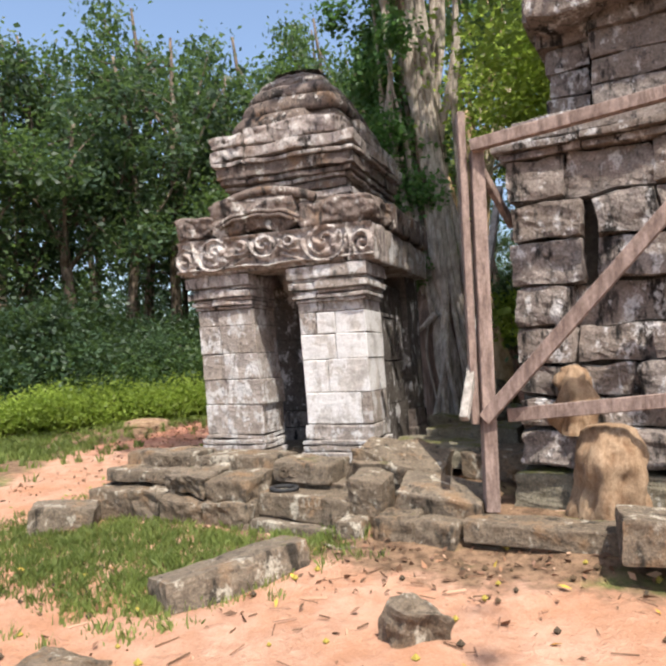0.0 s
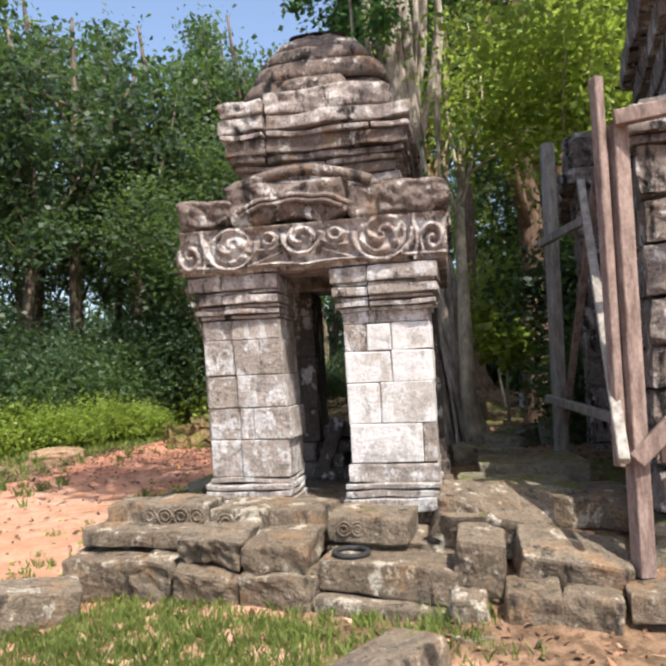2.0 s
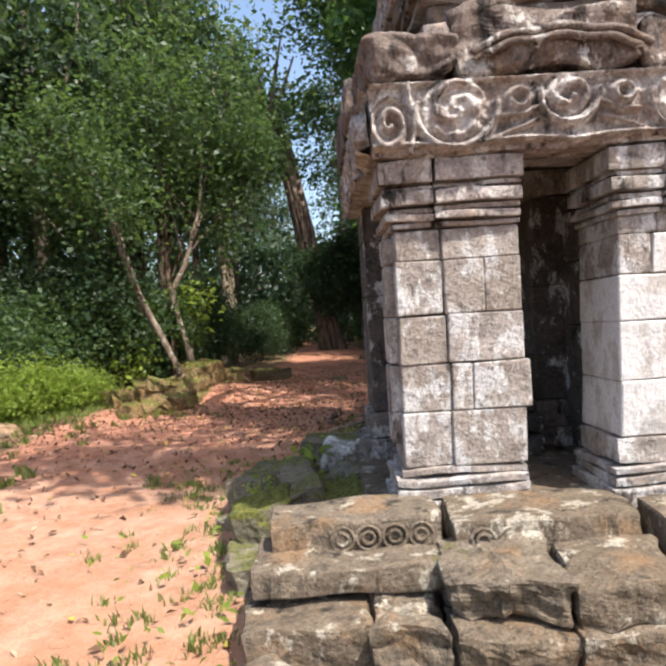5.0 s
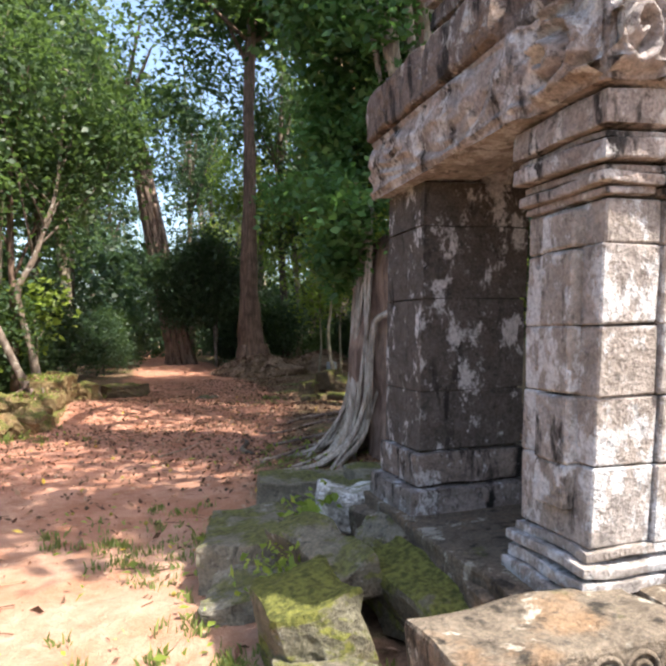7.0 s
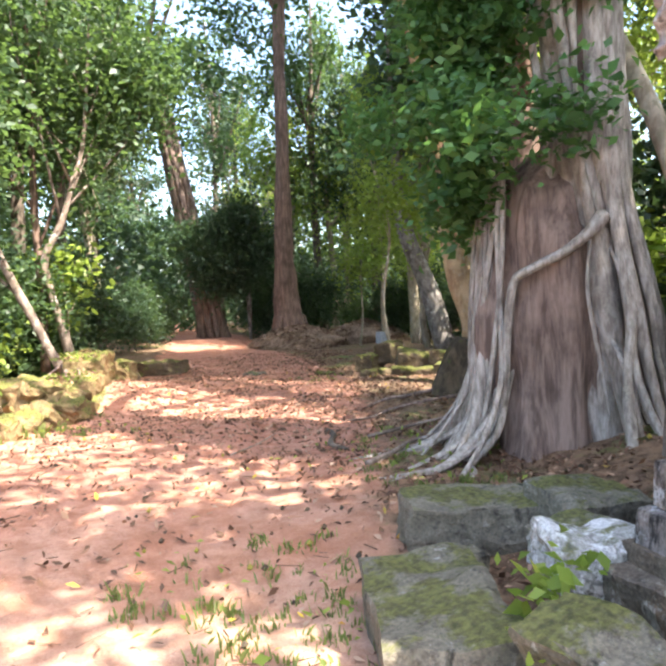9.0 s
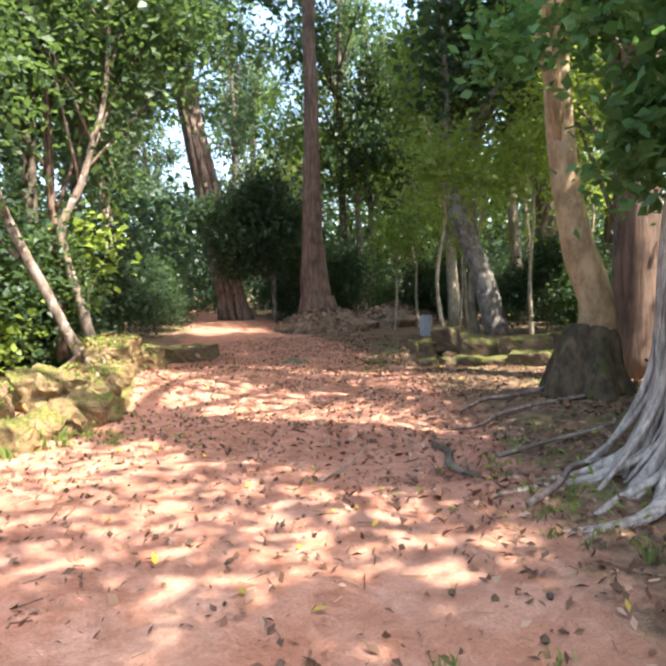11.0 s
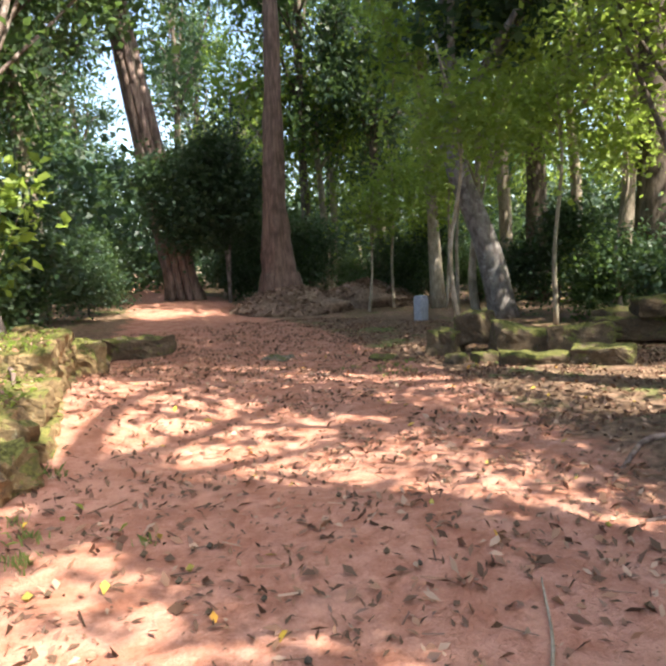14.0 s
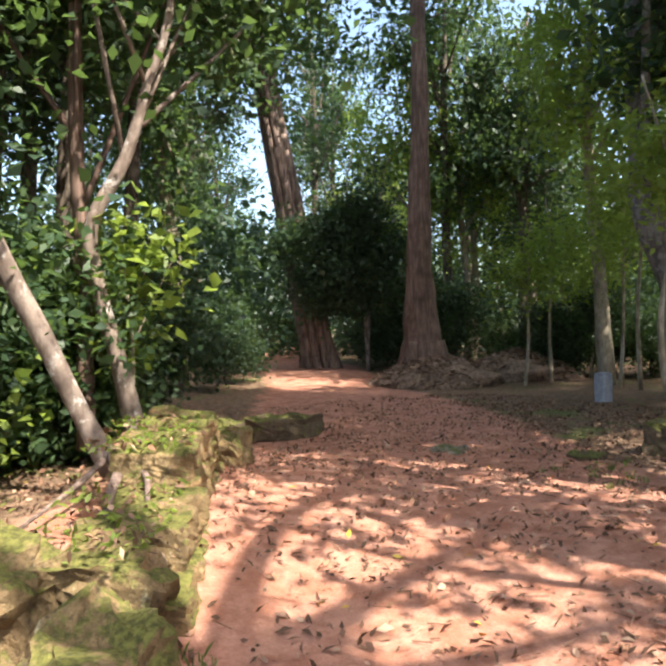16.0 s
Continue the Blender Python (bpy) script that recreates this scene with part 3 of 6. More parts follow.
    # upper tier: a stack of mouldings, each of a few worn stones
    for z0, z1, out, mat, cuts in ((3.02, 3.16, 0.00, M_ROOF, (0.62,)), (3.16, 3.24, -0.02, M_CARVED, (1.30,)), (3.24, 3.33, -0.05, M_ROOF, (0.55,)), (3.33, 3.38, -0.01, M_CARVED, (1.1,)), (3.38, 3.44, 0.025, M_ROOF, (0.62,)),
                                   (3.44, 3.57, 0.05, M_ROOF, (0.64,)), (3.57, 3.62, 0.085, M_CARVED, (0.64, 1.5)), (3.62, 3.74, 0.095, M_CARVED, (0.64,))):
        edges = (0.33 - out, *cuts, 1.74 + out)
        for a, b in zip(edges, edges[1:]):
            seed += 1
            dv = rng.uniform(-0.012, 0.012)
            part("roof_tier", pav_box(a + 0.002, b - 0.002, 0.32 - out + dv, 1.86 + out, z0, z1 - 0.004, seed, 0.018, 9, 0.013), mat, pav)
    for u0, u1, v0, top in ((0.245, 0.64, 0.22, 3.88), (0.645, 1.66, 0.26, 3.94), (1.665, 1.80, 0.62, 3.86)):
        seed += 1
        part("roof_stone", pav_box(u0, u1, v0, 1.95, 3.742, top, seed, 0.035, 10, 0.018), M_CARVED, pav)
    # the rounded crown: curved courses, each set back from the one below
    for k, (z0, z1, h0, h1, q0, mat) in enumerate(((3.93, 4.10, 0.66, 0.60, 7.0, M_ROOF), (4.08, 4.27, 0.585, 0.53, 5.0, M_ROOF), (4.26, 4.42, 0.51, 0.44, 4.5, M_ROOF), (4.41, 4.53, 0.41, 0.34, 4.0, M_ROOF), (4.52, 4.61, 0.31, 0.22, 3.5, M_ROOF), (4.60, 4.67, 0.19, 0.03, 3.0, M_ROOF))):
        verts, faces, ns = [], [], 56
        rows = [(0.0, -0.03), (0.0, 0.0), (0.3, 0.03), (0.75, 0.02), (0.93, 0.0), (1.0, -0.04), (1.0, -0.3)]
        for t, puff in rows:
            half = h0 + (h1 - h0) * t + puff
            z = z0 + (z1 - z0) * t
            for i in range(ns):
                a = math.tau * i / ns
                c, sn = math.cos(a), math.sin(a)
                q = (abs(c) ** q0 + abs(sn) ** q0) ** (-1 / q0)
                w = 1 + 0.03 * noise.noise(Vector((c * 2.5 + k * 3, sn * 2.5, z * 5))) + 0.02 * noise.noise(Vector((c * 9, sn * 9, z * 12 + k)))
                if k == 0 and c > 0.35 and -0.95 < sn < -0.2:
                    w -= 0.13
                verts.append(tuple(pav_point((1.055 - 0.012 * k + c * q * half * w, 1.08 + sn * q * (half + 0.05) * w, z + 0.02 * noise.noise(Vector((c * 3, sn * 3, k * 2)))))))
        for r in range(len(rows) - 1):
            for i in range(ns):
                a, b = r * ns + i, r * ns + (i + 1) % ns
                faces.append((a, b, b + ns, a + ns))
        faces.append(tuple(range((len(rows) - 1) * ns, len(rows) * ns)))
        part("crown_course", (verts, faces), mat, pav, "curved roof course", smooth=True)


build_pavilion()


# ---- loose blocks and steps ----
def loose_block(at, size, turn=(0, 0, 0), mat=None, label="weathered grey sandstone block", seed=1, name="stone_block", group="fallen stone blocks", cuts=8, wear=0.013, bevel=0.022, stand=True):
    bm = rough_box(size, seed, bevel, cuts, wear, base=stand)
    ob = part(name, bm, mat or M_STEP)
    ob.matrix_world = pose(*at, *turn)
    return tagged(ob, label, "stone", group)


def pav_block(u0, u1, v0, v1, z0, z1, seed, name="step_stone", label="worn brown sandstone step block", mat=None, tilt=(0, 0, 0), wear=0.009):
    """A block of the steps, squared to the pavilion's front."""
    c = PAV @ Vector(((u0 + u1) / 2, (v0 + v1) / 2, 0))
    return loose_block((c.x, c.y, z0), (u1 - u0, v1 - v0, z1 - z0), (tilt[0], tilt[1], -21 + tilt[2]), mat or M_STEP, label, seed, name, "stone steps of the pavilion", 9, wear, 0.022)


def medallions(block, u0, u1, vf, z, n, r):
    for k in range(n):
        u = u0 + (u1 - u0) * (k + 0.5) / n
        for rr in (r, r * 0.5):
            pts = []
            for i in range(17):
                a = math.tau * i / 16
                pts.append((u + rr * math.cos(a), vf + 0.005, z + rr * math.sin(a)))
            inv = block.matrix_world.inverted()
            q = [inv @ (PAV @ Vector(p)) for p in pts]
            part("carved_ring", tube(q, [0.009] * 17, 5, caps=False), M_STEP, block, smooth=True)


b = pav_block(-0.63, 0.20, -0.41, 0.0, 0.50, 0.69, 11, label="step block carved with a row of ring medallions", tilt=(0, 0, 1))
medallions(b, -0.60, 0.16, -0.415, 0.595, 6, 0.058)
b = pav_block(0.25, 1.13, -0.53, -0.06, 0.49, 0.672, 12, label="step block carved with a row of ring medallions", tilt=(0, 0, -4))
medallions(b, 0.30, 1.10, -0.53, 0.58, 6, 0.058)
b = pav_block(1.17, 1.72, -0.72, -0.30, 0.47, 0.66, 13, label="pale step block with worn ring carving on its edge", tilt=(1, 2, -6))
medallions(b, 1.22, 1.5, -0.71, 0.57, 3, 0.045)
pav_block(1.14, 2.0, -0.66, -0.05, 0.30, 0.475, 10, label="broken footing stone under the step", wear=0.03)
pav_block(-0.70, 0.20, -0.65, -0.15, 0.415, 0.55, 14, tilt=(0, 1, 1), wear=0.014)
pav_block(0.16, 0.63, -0.93, -0.42, 0.37, 0.575, 15, tilt=(4, -2, -6), wear=0.03)
pav_block(0.66, 1.09, -1.0, -0.52, 0.365, 0.555, 16, tilt=(3, 0, -8), wear=0.018)
pav_block(-0.74, -0.19, -0.86, -0.4, 0.12, 0.40, 17, tilt=(3, 0, 2), wear=0.014)
pav_block(-0.175, 0.12, -0.92, -0.45, 0.10, 0.405, 18, tilt=(2, 0, -5), wear=0.026)
pav_block(0.14, 0.63, -0.99, -0.5, 0.10, 0.365, 19, tilt=(0, 0, -5), wear=0.024)
pav_block(0.65, 1.13, -1.04, -0.5, 0.08, 0.36, 20, tilt=(0, 0, -6), wear=0.018)
pav_block(1.17, 2.06, -1.06, -0.55, 0.225, 0.43, 21, tilt=(0, 2, -11), label="long brown step stone with a worn edge")
pav_block(1.15, 2.12, -1.17, -0.6, 0.03, 0.225, 22, tilt=(0, 1, -10), label="long moulded footing step, brown and worn")
for at, size, turn, k in (((0.44, 4.97, 0.08), (0.30, 0.32, 0.29), (3, 0, -28), 30), ((0.72, 4.83, 0.08), (0.31, 0.32, 0.27), (0, 3, -29), 31), ((0.12, 5.10, 0.06), (0.22, 0.3, 0.25), (0, 0, -24), 32)):
    loose_block(at, size, turn, M_STEP, "short squared kerb stone, brown and worn", k, "kerb_stone", "stone steps of the pavilion", wear=0.016, bevel=0.03)
for k, (u0, u1, v1) in enumerate(((2.93, 4.30, -1.40), (4.32, 5.5, -1.52))):
    pav_block(u0, u1, v1, v1 + 0.34, 0.20, 0.36, 40 + k, label="long moulded kerb stone with a rounded edge", name="kerb_stone", tilt=(0, 0, -6))
    pav_block(u0, u1, v1 + 0.05, v1 + 0.38, 0.0, 0.197, 44 + k, label="rough footing stone under the kerb", name="kerb_stone", tilt=(0, 0, -6))
# fallen slabs beside the pavilion
loose_block((0.56, 5.72, 0.48), (0.74, 0.52, 0.25), (20, 9, -22), M_STEP, "large tilted slab fallen from the pavilion", 51, wear=0.02)
loose_block((0.78, 5.17, 0.32), (0.66, 0.42, 0.21), (14, 9, -17), M_STEP, "squared slab lying tilted on rubble", 52)
loose_block((0.24, 5.28, 0.26), (0.30, 0.30, 0.36), (8, 6, -24), M_STEP, "tilted cubic block among fallen slabs", 53)
loose_block((0.22, 5.72, 0.45), (0.28, 0.3, 0.3), (0, 20, -20), M_STEP, "dark broken stone under a slab", 50, wear=0.03)
loose_block((1.0, 6.3, 0.50), (0.9, 0.6, 0.22), (0, 3, -21), M_MOSSY, "flat mossy ledge stone", 54)
loose_block((1.45, 6.9, 0.55), (0.9, 0.7, 0.24), (0, 0, -21), M_MOSSY, "flat mossy ledge stone", 55)
loose_block((1.5, 5.9, 0.44), (0.7, 0.5, 0.24), (3, 0, -30), M_STEP, "half buried flat stone", 56)
for k, (x, y, sx, h) in enumerate(((3.2, 9.2, 0.6, 0.4), (2.75, 9.9, 0.5, 0.3), (3.7, 9.6, 0.7, 0.45), (3.3, 10.1, 0.6, 0.35), (1.9, 8.6, 0.6, 0.26), (1.5, 8.1, 0.8, 0.22))):
    loose_block((x, y, ground_z(x, y) - 0.06), (sx, 0.45, h), (3, -4, 35 * k), M_MOSSY, "mossy fallen block behind the pavilion", 840 + k, wear=0.03)
# blocks on the grass
loose_block((-2.52, 6.08, 0.06), (0.56, 0.42, 0.27), (0, 3, 12), M_STEP, "squared grey block standing in grass", 57)
loose_block((-0.72, 4.42, -0.02), (1.0, 0.34, 0.27), (-4, -6, 33), M_STEP, "long tilted sandstone beam lying in grass", 58)
loose_block((-0.03, 4.86, 0.03), (0.2, 0.16, 0.16), (10, 0, 20), M_STEP, "small pale stone on the sand", 59, wear=0.03)
loose_block((0.30, 3.45, 0.0), (0.20, 0.16, 0.22), (25, 12, 30), M_STEP, "pointed stone shard stuck in sand", 60, wear=0.05)
loose_block((-1.40, 3.30, 0.0), (0.42, 0.24, 0.12), (0, 5, -10), M_STEP, "low rounded stone half buried in sand", 61, wear=0.04)
loose_block((1.95, 3.95, 0.25), (0.6, 0.45, 0.26), (0, 4, -20), M_STEP, "squared block on the kerb", 62)
# rubble on the west side of the pavilion
loose_block((-1.33, 9.32, 0.02), (0.56, 1.02, 0.36), (-3, -5, -33), M_MOSSY, "large mossy slab leaning on rubble", 71, wear=0.02)
loose_block((-0.80, 9.02, 0.34), (0.40, 0.34, 0.26), (6, 10, -30), M_LICHEN, "small block crusted with white lichen and moss", 72, wear=0.03, bevel=0.05)
loose_block((-1.42, 8.36, 0.34), (0.26, 0.78, 0.22), (5, -16, -10), M_MOSSY, "long tilted grey stone on the rubble", 73, wear=0.024)
loose_block((-1.78, 7.98, 0.14), (0.40, 0.60, 0.36), (-3, -10, -18), M_GREEN, "bright mossy squared stone", 74, wear=0.02, bevel=0.04)
loose_block((-1.22, 7.86, 0.18), (0.32, 1.20, 0.30), (3, -14, -14), M_GREEN, "long mossy carved stone", 75, wear=0.026, bevel=0.05)
loose_block((-0.36, 9.98, 0.14), (0.90, 0.46, 0.30), (0, 2, -30), M_MOSSY, "flat mossy slab by the fig roots", 76, wear=0.02)
loose_block((-0.05, 9.5, 0.16), (0.5, 0.5, 0.36), (3, 2, -21), M_MOSSY, "dark squared stone behind the rear pier", 83, wear=0.02)
loose_block((-0.92, 9.72, 0.02), (0.4, 0.35, 0.26), (0, 6, 10), M_MOSSY, "dark squared rubble stone beside moss", 77, wear=0.03)
loose_block((-1.62, 8.72, 0.02), (0.5, 0.5, 0.24), (4, -8, -30), M_MOSSY, "dark rubble stone under a slab", 78, wear=0.03)
loose_block((-1.98, 7.55, 0.02), (0.34, 0.55, 0.28), (0, -6, -15), M_MOSSY, "mossy stone at the foot of the steps", 79, wear=0.03)
loose_block((-0.80, 8.50, 0.28), (0.36, 0.9, 0.24), (0, -6, -21), M_STEP, "dark sill stone below the side opening", 80, wear=0.02)
loose_block((-0.62, 9.05, 0.30), (0.30, 0.6, 0.22), (0, -8, -21), M_MOSSY, "dark sill stone beside the rear pier", 81, wear=0.02)
loose_block((-1.08, 7.40, 0.28), (0.5, 0.5, 0.26), (0, -4, -30), M_STEP, "half buried stone below the pavilion corner", 82, wear=0.02)
loose_block((-1.02, 8.30, 0.28), (0.30, 0.34, 0.26), (6, -14, 20), M_MOSSY, "small green rubble stone in the heap", 84, wear=0.04, bevel=0.05)
# stones heaped inside the pavilion
for k, (u, v, z, s) in enumerate(((0.95, 1.5, 0.6, 0.34), (1.25, 1.7, 0.6, 0.38), (1.1, 1.62, 0.82, 0.32), (0.8, 1.7, 0.6, 0.3), (1.0, 2.2, 0.5, 0.5), (1.3, 2.1, 0.9, 0.3))):
    c = PAV @ Vector((u, v - 0.05, z))
    loose_block((c.x, c.y, z), (s, s * 0.8, s * 0.6), (4 * k - 8, 6, 25 * k), M_STEP, "dark rubble stone heaped inside the pavilion", 90 + k, wear=0.035)
_t = thing("old_tyre", (-0.47, 5.66, 0.435), "small black rubber ring lying on the step", "tyre")
part("rubber_ring", tube([(0.11 * math.cos(math.tau * i / 20), 0.11 * math.sin(math.tau * i / 20), 0.02) for i in range(21)], [0.02] * 21, 7, caps=False), M_TYRE, _t, smooth=True)

# ---- the ruined tower ----
TOW = Matrix.Translation((1.42, 5.12, 0)) @ Matrix.Rotation(radians(-30), 4, "Z")
TOW_AT = Vector((2.6, 6.2, 0.3))


def tow_box(u0, u1, v0, v1, z0, z1, seed, bevel=0.012, cuts=0, wear=0.006):
    bm = rough_box((u1 - u0, v1 - v0, z1 - z0), seed, bevel, cuts, wear)
    c = Vector(((u0 + u1) / 2, (v0 + v1) / 2, (z0 + z1) / 2))
    for v in bm.verts:
        v.co = TOW @ (v.co + c) - TOW_AT
    return bm


def build_tower():
    tow = thing("ruined_tower", TOW_AT, "large ruined sandstone temple wall with gaps between blocks", "temple")
    rng = random.Random(17)
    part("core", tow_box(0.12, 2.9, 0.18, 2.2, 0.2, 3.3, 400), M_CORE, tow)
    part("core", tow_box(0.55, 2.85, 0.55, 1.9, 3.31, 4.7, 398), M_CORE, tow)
    seed = 401
    part("plinth", tow_box(-0.06, 3.0, -0.08, 2.3, 0.25, 0.62, seed, 0.05, 14, 0.02), M_MOSSY, tow)
    part("plinth", tow_box(-0.02, 3.0, -0.03, 2.25, 0.625, 0.93, seed + 1, 0.06, 14, 0.02), M_TOWER, tow)
    zs = [0.935, 1.16, 1.42, 1.70, 2.02, 2.36, 2.66, 3.0]
    for r, (z0, z1) in enumerate(zip(zs, zs[1:])):
        u = 0.0
        first = True
        while u < 2.9:
            w = 0.42 if first else rng.uniform(0.35, 0.7)
            seed += 1
            hollow = (not first and u < 0.75 and z0 < 2.0)
            gap = 0.10 if (first and z0 > 2.0 and z0 < 2.6) else 0.008
            d = rng.uniform(-0.05, 0.05) + (0.10 if hollow else 0.0)
            if first and 2.0 < z0 < 2.6:
                w, d = 0.52, -0.05
            part("stone", tow_box(u, min(u + w, 2.95), d, 0.5, z0 + rng.uniform(0, 0.02), z1 - 0.008, seed, 0.022, 6, 0.018), M_TOWER, tow)
            u += w + gap
            first = False
        v = 0.505
        while v < 2.2:
            w = rng.uniform(0.4, 0.7)
            seed += 1
            part("stone", tow_box(rng.uniform(-0.02, 0.02), 0.4, v, min(v + w, 2.25), z0, z1 - 0.008, seed, 0.02, 3, 0.014), M_TOWER, tow)
            v += w + 0.008
    for z0, z1, out in ((3.0, 3.06, 0.05), (3.06, 3.12, 0.10), (3.12, 3.20, 0.07), (3.20, 3.27, 0.02), (3.27, 3.33, -0.04)):
        for u0, u1 in ((0.0 - out, 0.55), (0.56, 1.15), (1.24, 2.95)):
            seed += 1
            part("ledge_moulding", tow_box(u0, u1, -out, 2.2 + out, z0, z1 - 0.004, seed, 0.012, 8, 0.008), M_TOWER, tow)
    for z0, z1, o in ((3.33, 3.52, 0.28), (3.52, 3.72, 0.30), (3.72, 3.92, 0.28), (3.92, 4.12, 0.22), (4.12, 4.36, 0.14), (4.36, 4.75, 0.2)):
        for u0, u1 in ((o, 0.62), (0.63, 1.18), (1.26, 2.9)):
            seed += 1
            dv = 0.22 if u0 == o else 0.10
            part("stone", tow_box(u0, u1, dv + (o - 0.25) * 0.8, 2.0, z0, z1 - 0.008, seed, 0.02, 5, 0.012), M_TOWER, tow)
    part("corbel_stone", tow_box(0.22, 2.2, -0.12, 0.9, 4.02, 4.3, 499, 0.05, 9, 0.02), M_TOWER, tow)
    # rear wing with a broken gable
    for k, (u0, u1, v0, v1, z0, z1) in enumerate(((0.15, 1.9, 2.28, 3.2, 0.3, 1.2), (0.18, 1.9, 2.3, 3.2, 1.205, 2.1), (0.16, 1.9, 2.28, 3.2, 2.105, 2.9))):
        part("link_wall_stone", tow_box(u0, u1, v0, v1, z0, z1, 510 + k, 0.06, 12, 0.03), M_TOWER, tow)
    part("core", tow_box(-0.1, 1.8, 3.15, 4.9, 0.3, 3.5, 399), M_CORE, tow)
    z = 0.4
    while z < 3.45:
        h = rng.uniform(0.26, 0.36)
        u = -0.3
        while u < 1.7:
            w = rng.uniform(0.35, 0.65)
            seed += 1
            part("stone", tow_box(u, u + w - 0.01, 3.0 + rng.uniform(-0.03, 0.03), 3.5, z, z + h - 0.01, seed, 0.025, 4, 0.016), M_TOWER, tow)
            u += w
        v = 3.51
        while v < 4.9:
            w = rng.uniform(0.35, 0.65)
            seed += 1
            part("stone", tow_box(-0.3 + rng.uniform(-0.03, 0.03), 0.2, v, v + w - 0.01, z, z + h - 0.01, seed, 0.025, 4, 0.016), M_TOWER, tow)
            v += w
        z += h
    part("eave_stone", tow_box(-0.46, 1.9, 2.86, 5.0, 3.52, 3.72, 530, 0.05, 12, 0.03), M_TOWER, tow)
    part("gable_stone", tow_box(-0.40, 1.7, 2.95, 4.8, 3.725, 4.15, 531, 0.16, 12, 0.05), M_TOWER, tow)


build_tower()


# ---- timber props ----
def beam(name, a, b, w, h, mat, label, seed=0, group="timber props"):
    a, b = Vector(a), Vector(b)
    d = b - a
    bm = rough_box((w, h, d.length), seed, 0.006, 0, 0.004)
    ob = part(name, bm, mat)
    ob.matrix_world = Matrix.Translation((a + b) / 2) @ d.to_track_quat("Z", "Y").to_matrix().to_4x4()
    return tagged(ob, label, "timber", group)


e = Vector((math.cos(radians(-30)), math.sin(radians(-30)), 0))
P0 = Vector((1.08, 4.90, 0))
beam("timber_post", P0 + Vector((0.03, 0, 0.36)), P0 + Vector((0.06, 0, 3.05)), 0.10, 0.10, M_WOOD, "upright squared brown timber prop", 1)
beam("timber_post", P0 + Vector((-0.05, 0.03, 1.0)), P0 + Vector((-0.05, 0.02, 3.34)), 0.06, 0.07, M_WOOD, "thin upright board beside a prop", 2)
beam("timber_rail", P0 + Vector((0.0, -0.06, 3.06)), P0 + e * 2.2 + Vector((0, -0.06, 3.20)), 0.07, 0.09, M_WOOD, "horizontal red brown timber rail", 3)
beam("timber_rail", P0 + e * 0.15 + Vector((0.05, 0.07, 1.06)), P0 + e * 2.1 + Vector((0.05, 0.07, 1.24)), 0.06, 0.10, M_WOOD, "low horizontal timber rail", 4)
beam("timber_brace", P0 + Vector((0.0, -0.05, 1.04)), P0 + e * 1.5 + Vector((0, -0.05, 2.62)), 0.07, 0.10, M_WOOD, "diagonal timber brace with peeling paint", 5)
beam("timber_brace", P0 + Vector((0.05, 0.08, 3.02)), (1.5, 5.35, 2.55), 0.05, 0.07, M_WOOD, "short dark timber knee brace", 6)
beam("timber_brace", (0.90, 4.71, 1.06), (1.61, 6.07, 3.05), 0.06, 0.06, M_WOODGREY, "slanting grey timber prop", 7)
beam("timber_post", (2.30, 7.86, 0.6), (2.36, 7.86, 4.0), 0.12, 0.12, M_WOODGREY, "tall grey upright timber prop", 8)
beam("timber_brace", (2.30, 7.75, 1.0), (1.85, 6.2, 3.2), 0.06, 0.06, M_WOOD, "slanting dark timber prop", 9)
beam("timber_rail", (2.2, 7.9, 1.25), (1.9, 6.3, 1.15), 0.06, 0.08, M_WOODGREY, "grey horizontal tie between props", 10)
beam("timber_rail", (2.2, 7.85, 2.9), (2.0, 6.4, 2.9), 0.06, 0.08, M_WOODGREY, "grey horizontal tie between props", 11)


# ---- earth mounds ----
def mound(name, at, rx, ry, h, mat, label, seed, lumps=0.18, power=1.6, nests=26):
    verts, faces, ns = [], [], nests
    rings = 22
    for i in range(rings + 1):
        t = i / rings
        r = math.cos(t * math.pi / 2) ** (1 / power)
        for k in range(ns):
            a = math.tau * k / ns
            w = 1 + lumps * noise.noise(Vector((math.cos(a) * 1.6 + seed, math.sin(a) * 1.6, t * 3)))
            w += lumps * 0.5 * noise.noise(Vector((math.cos(a) * 5 + seed, math.sin(a) * 5, t * 8))) + lumps * 0.25 * noise.noise(Vector((math.cos(a) * 13 + seed, math.sin(a) * 13, t * 20)))
            verts.append((math.cos(a) * r * w * rx, math.sin(a) * r * w * ry, -0.06 + (h + 0.06) * math.sin(t * math.pi / 2)))
    for i in range(rings):
        for k in range(ns):
            a, b = i * ns + k, i * ns + (k + 1) % ns
            faces.append((a, b, b + ns, a + ns))
    faces.append(tuple(range(rings * ns, (rings + 1) * ns)))
    ob = part(name, (verts, faces), mat, smooth=True)
    ob.location = at
    return tagged(ob, label, "mound")


mound("termite_mound", (1.93, 4.75, 0.34), 0.27, 0.27, 0.64, M_MOUND, "rounded orange clay termite mound against the tower", 2, 0.34, 2.3, 48)
mound("clay_nest", (1.78, 4.93, 0.95), 0.17, 0.09, 0.46, M_MOUND, "orange clay nest filling a broken wall", 3, 0.75, 1.2)
mound("sand_hump", (-4.15, 14.5, ground_z(-4.15, 14.5) - 0.05), 0.55, 0.4, 0.22, M_MOUND, "low orange sand hump on the grass bank", 5, 0.3)
mound("root_mound", (10.7, 29.2, -0.3), 2.2, 1.6, 0.95, M_LITTERMOUND, "heaped leaf litter at the foot of the tall tree", 6, 0.35, 0.62, 48)
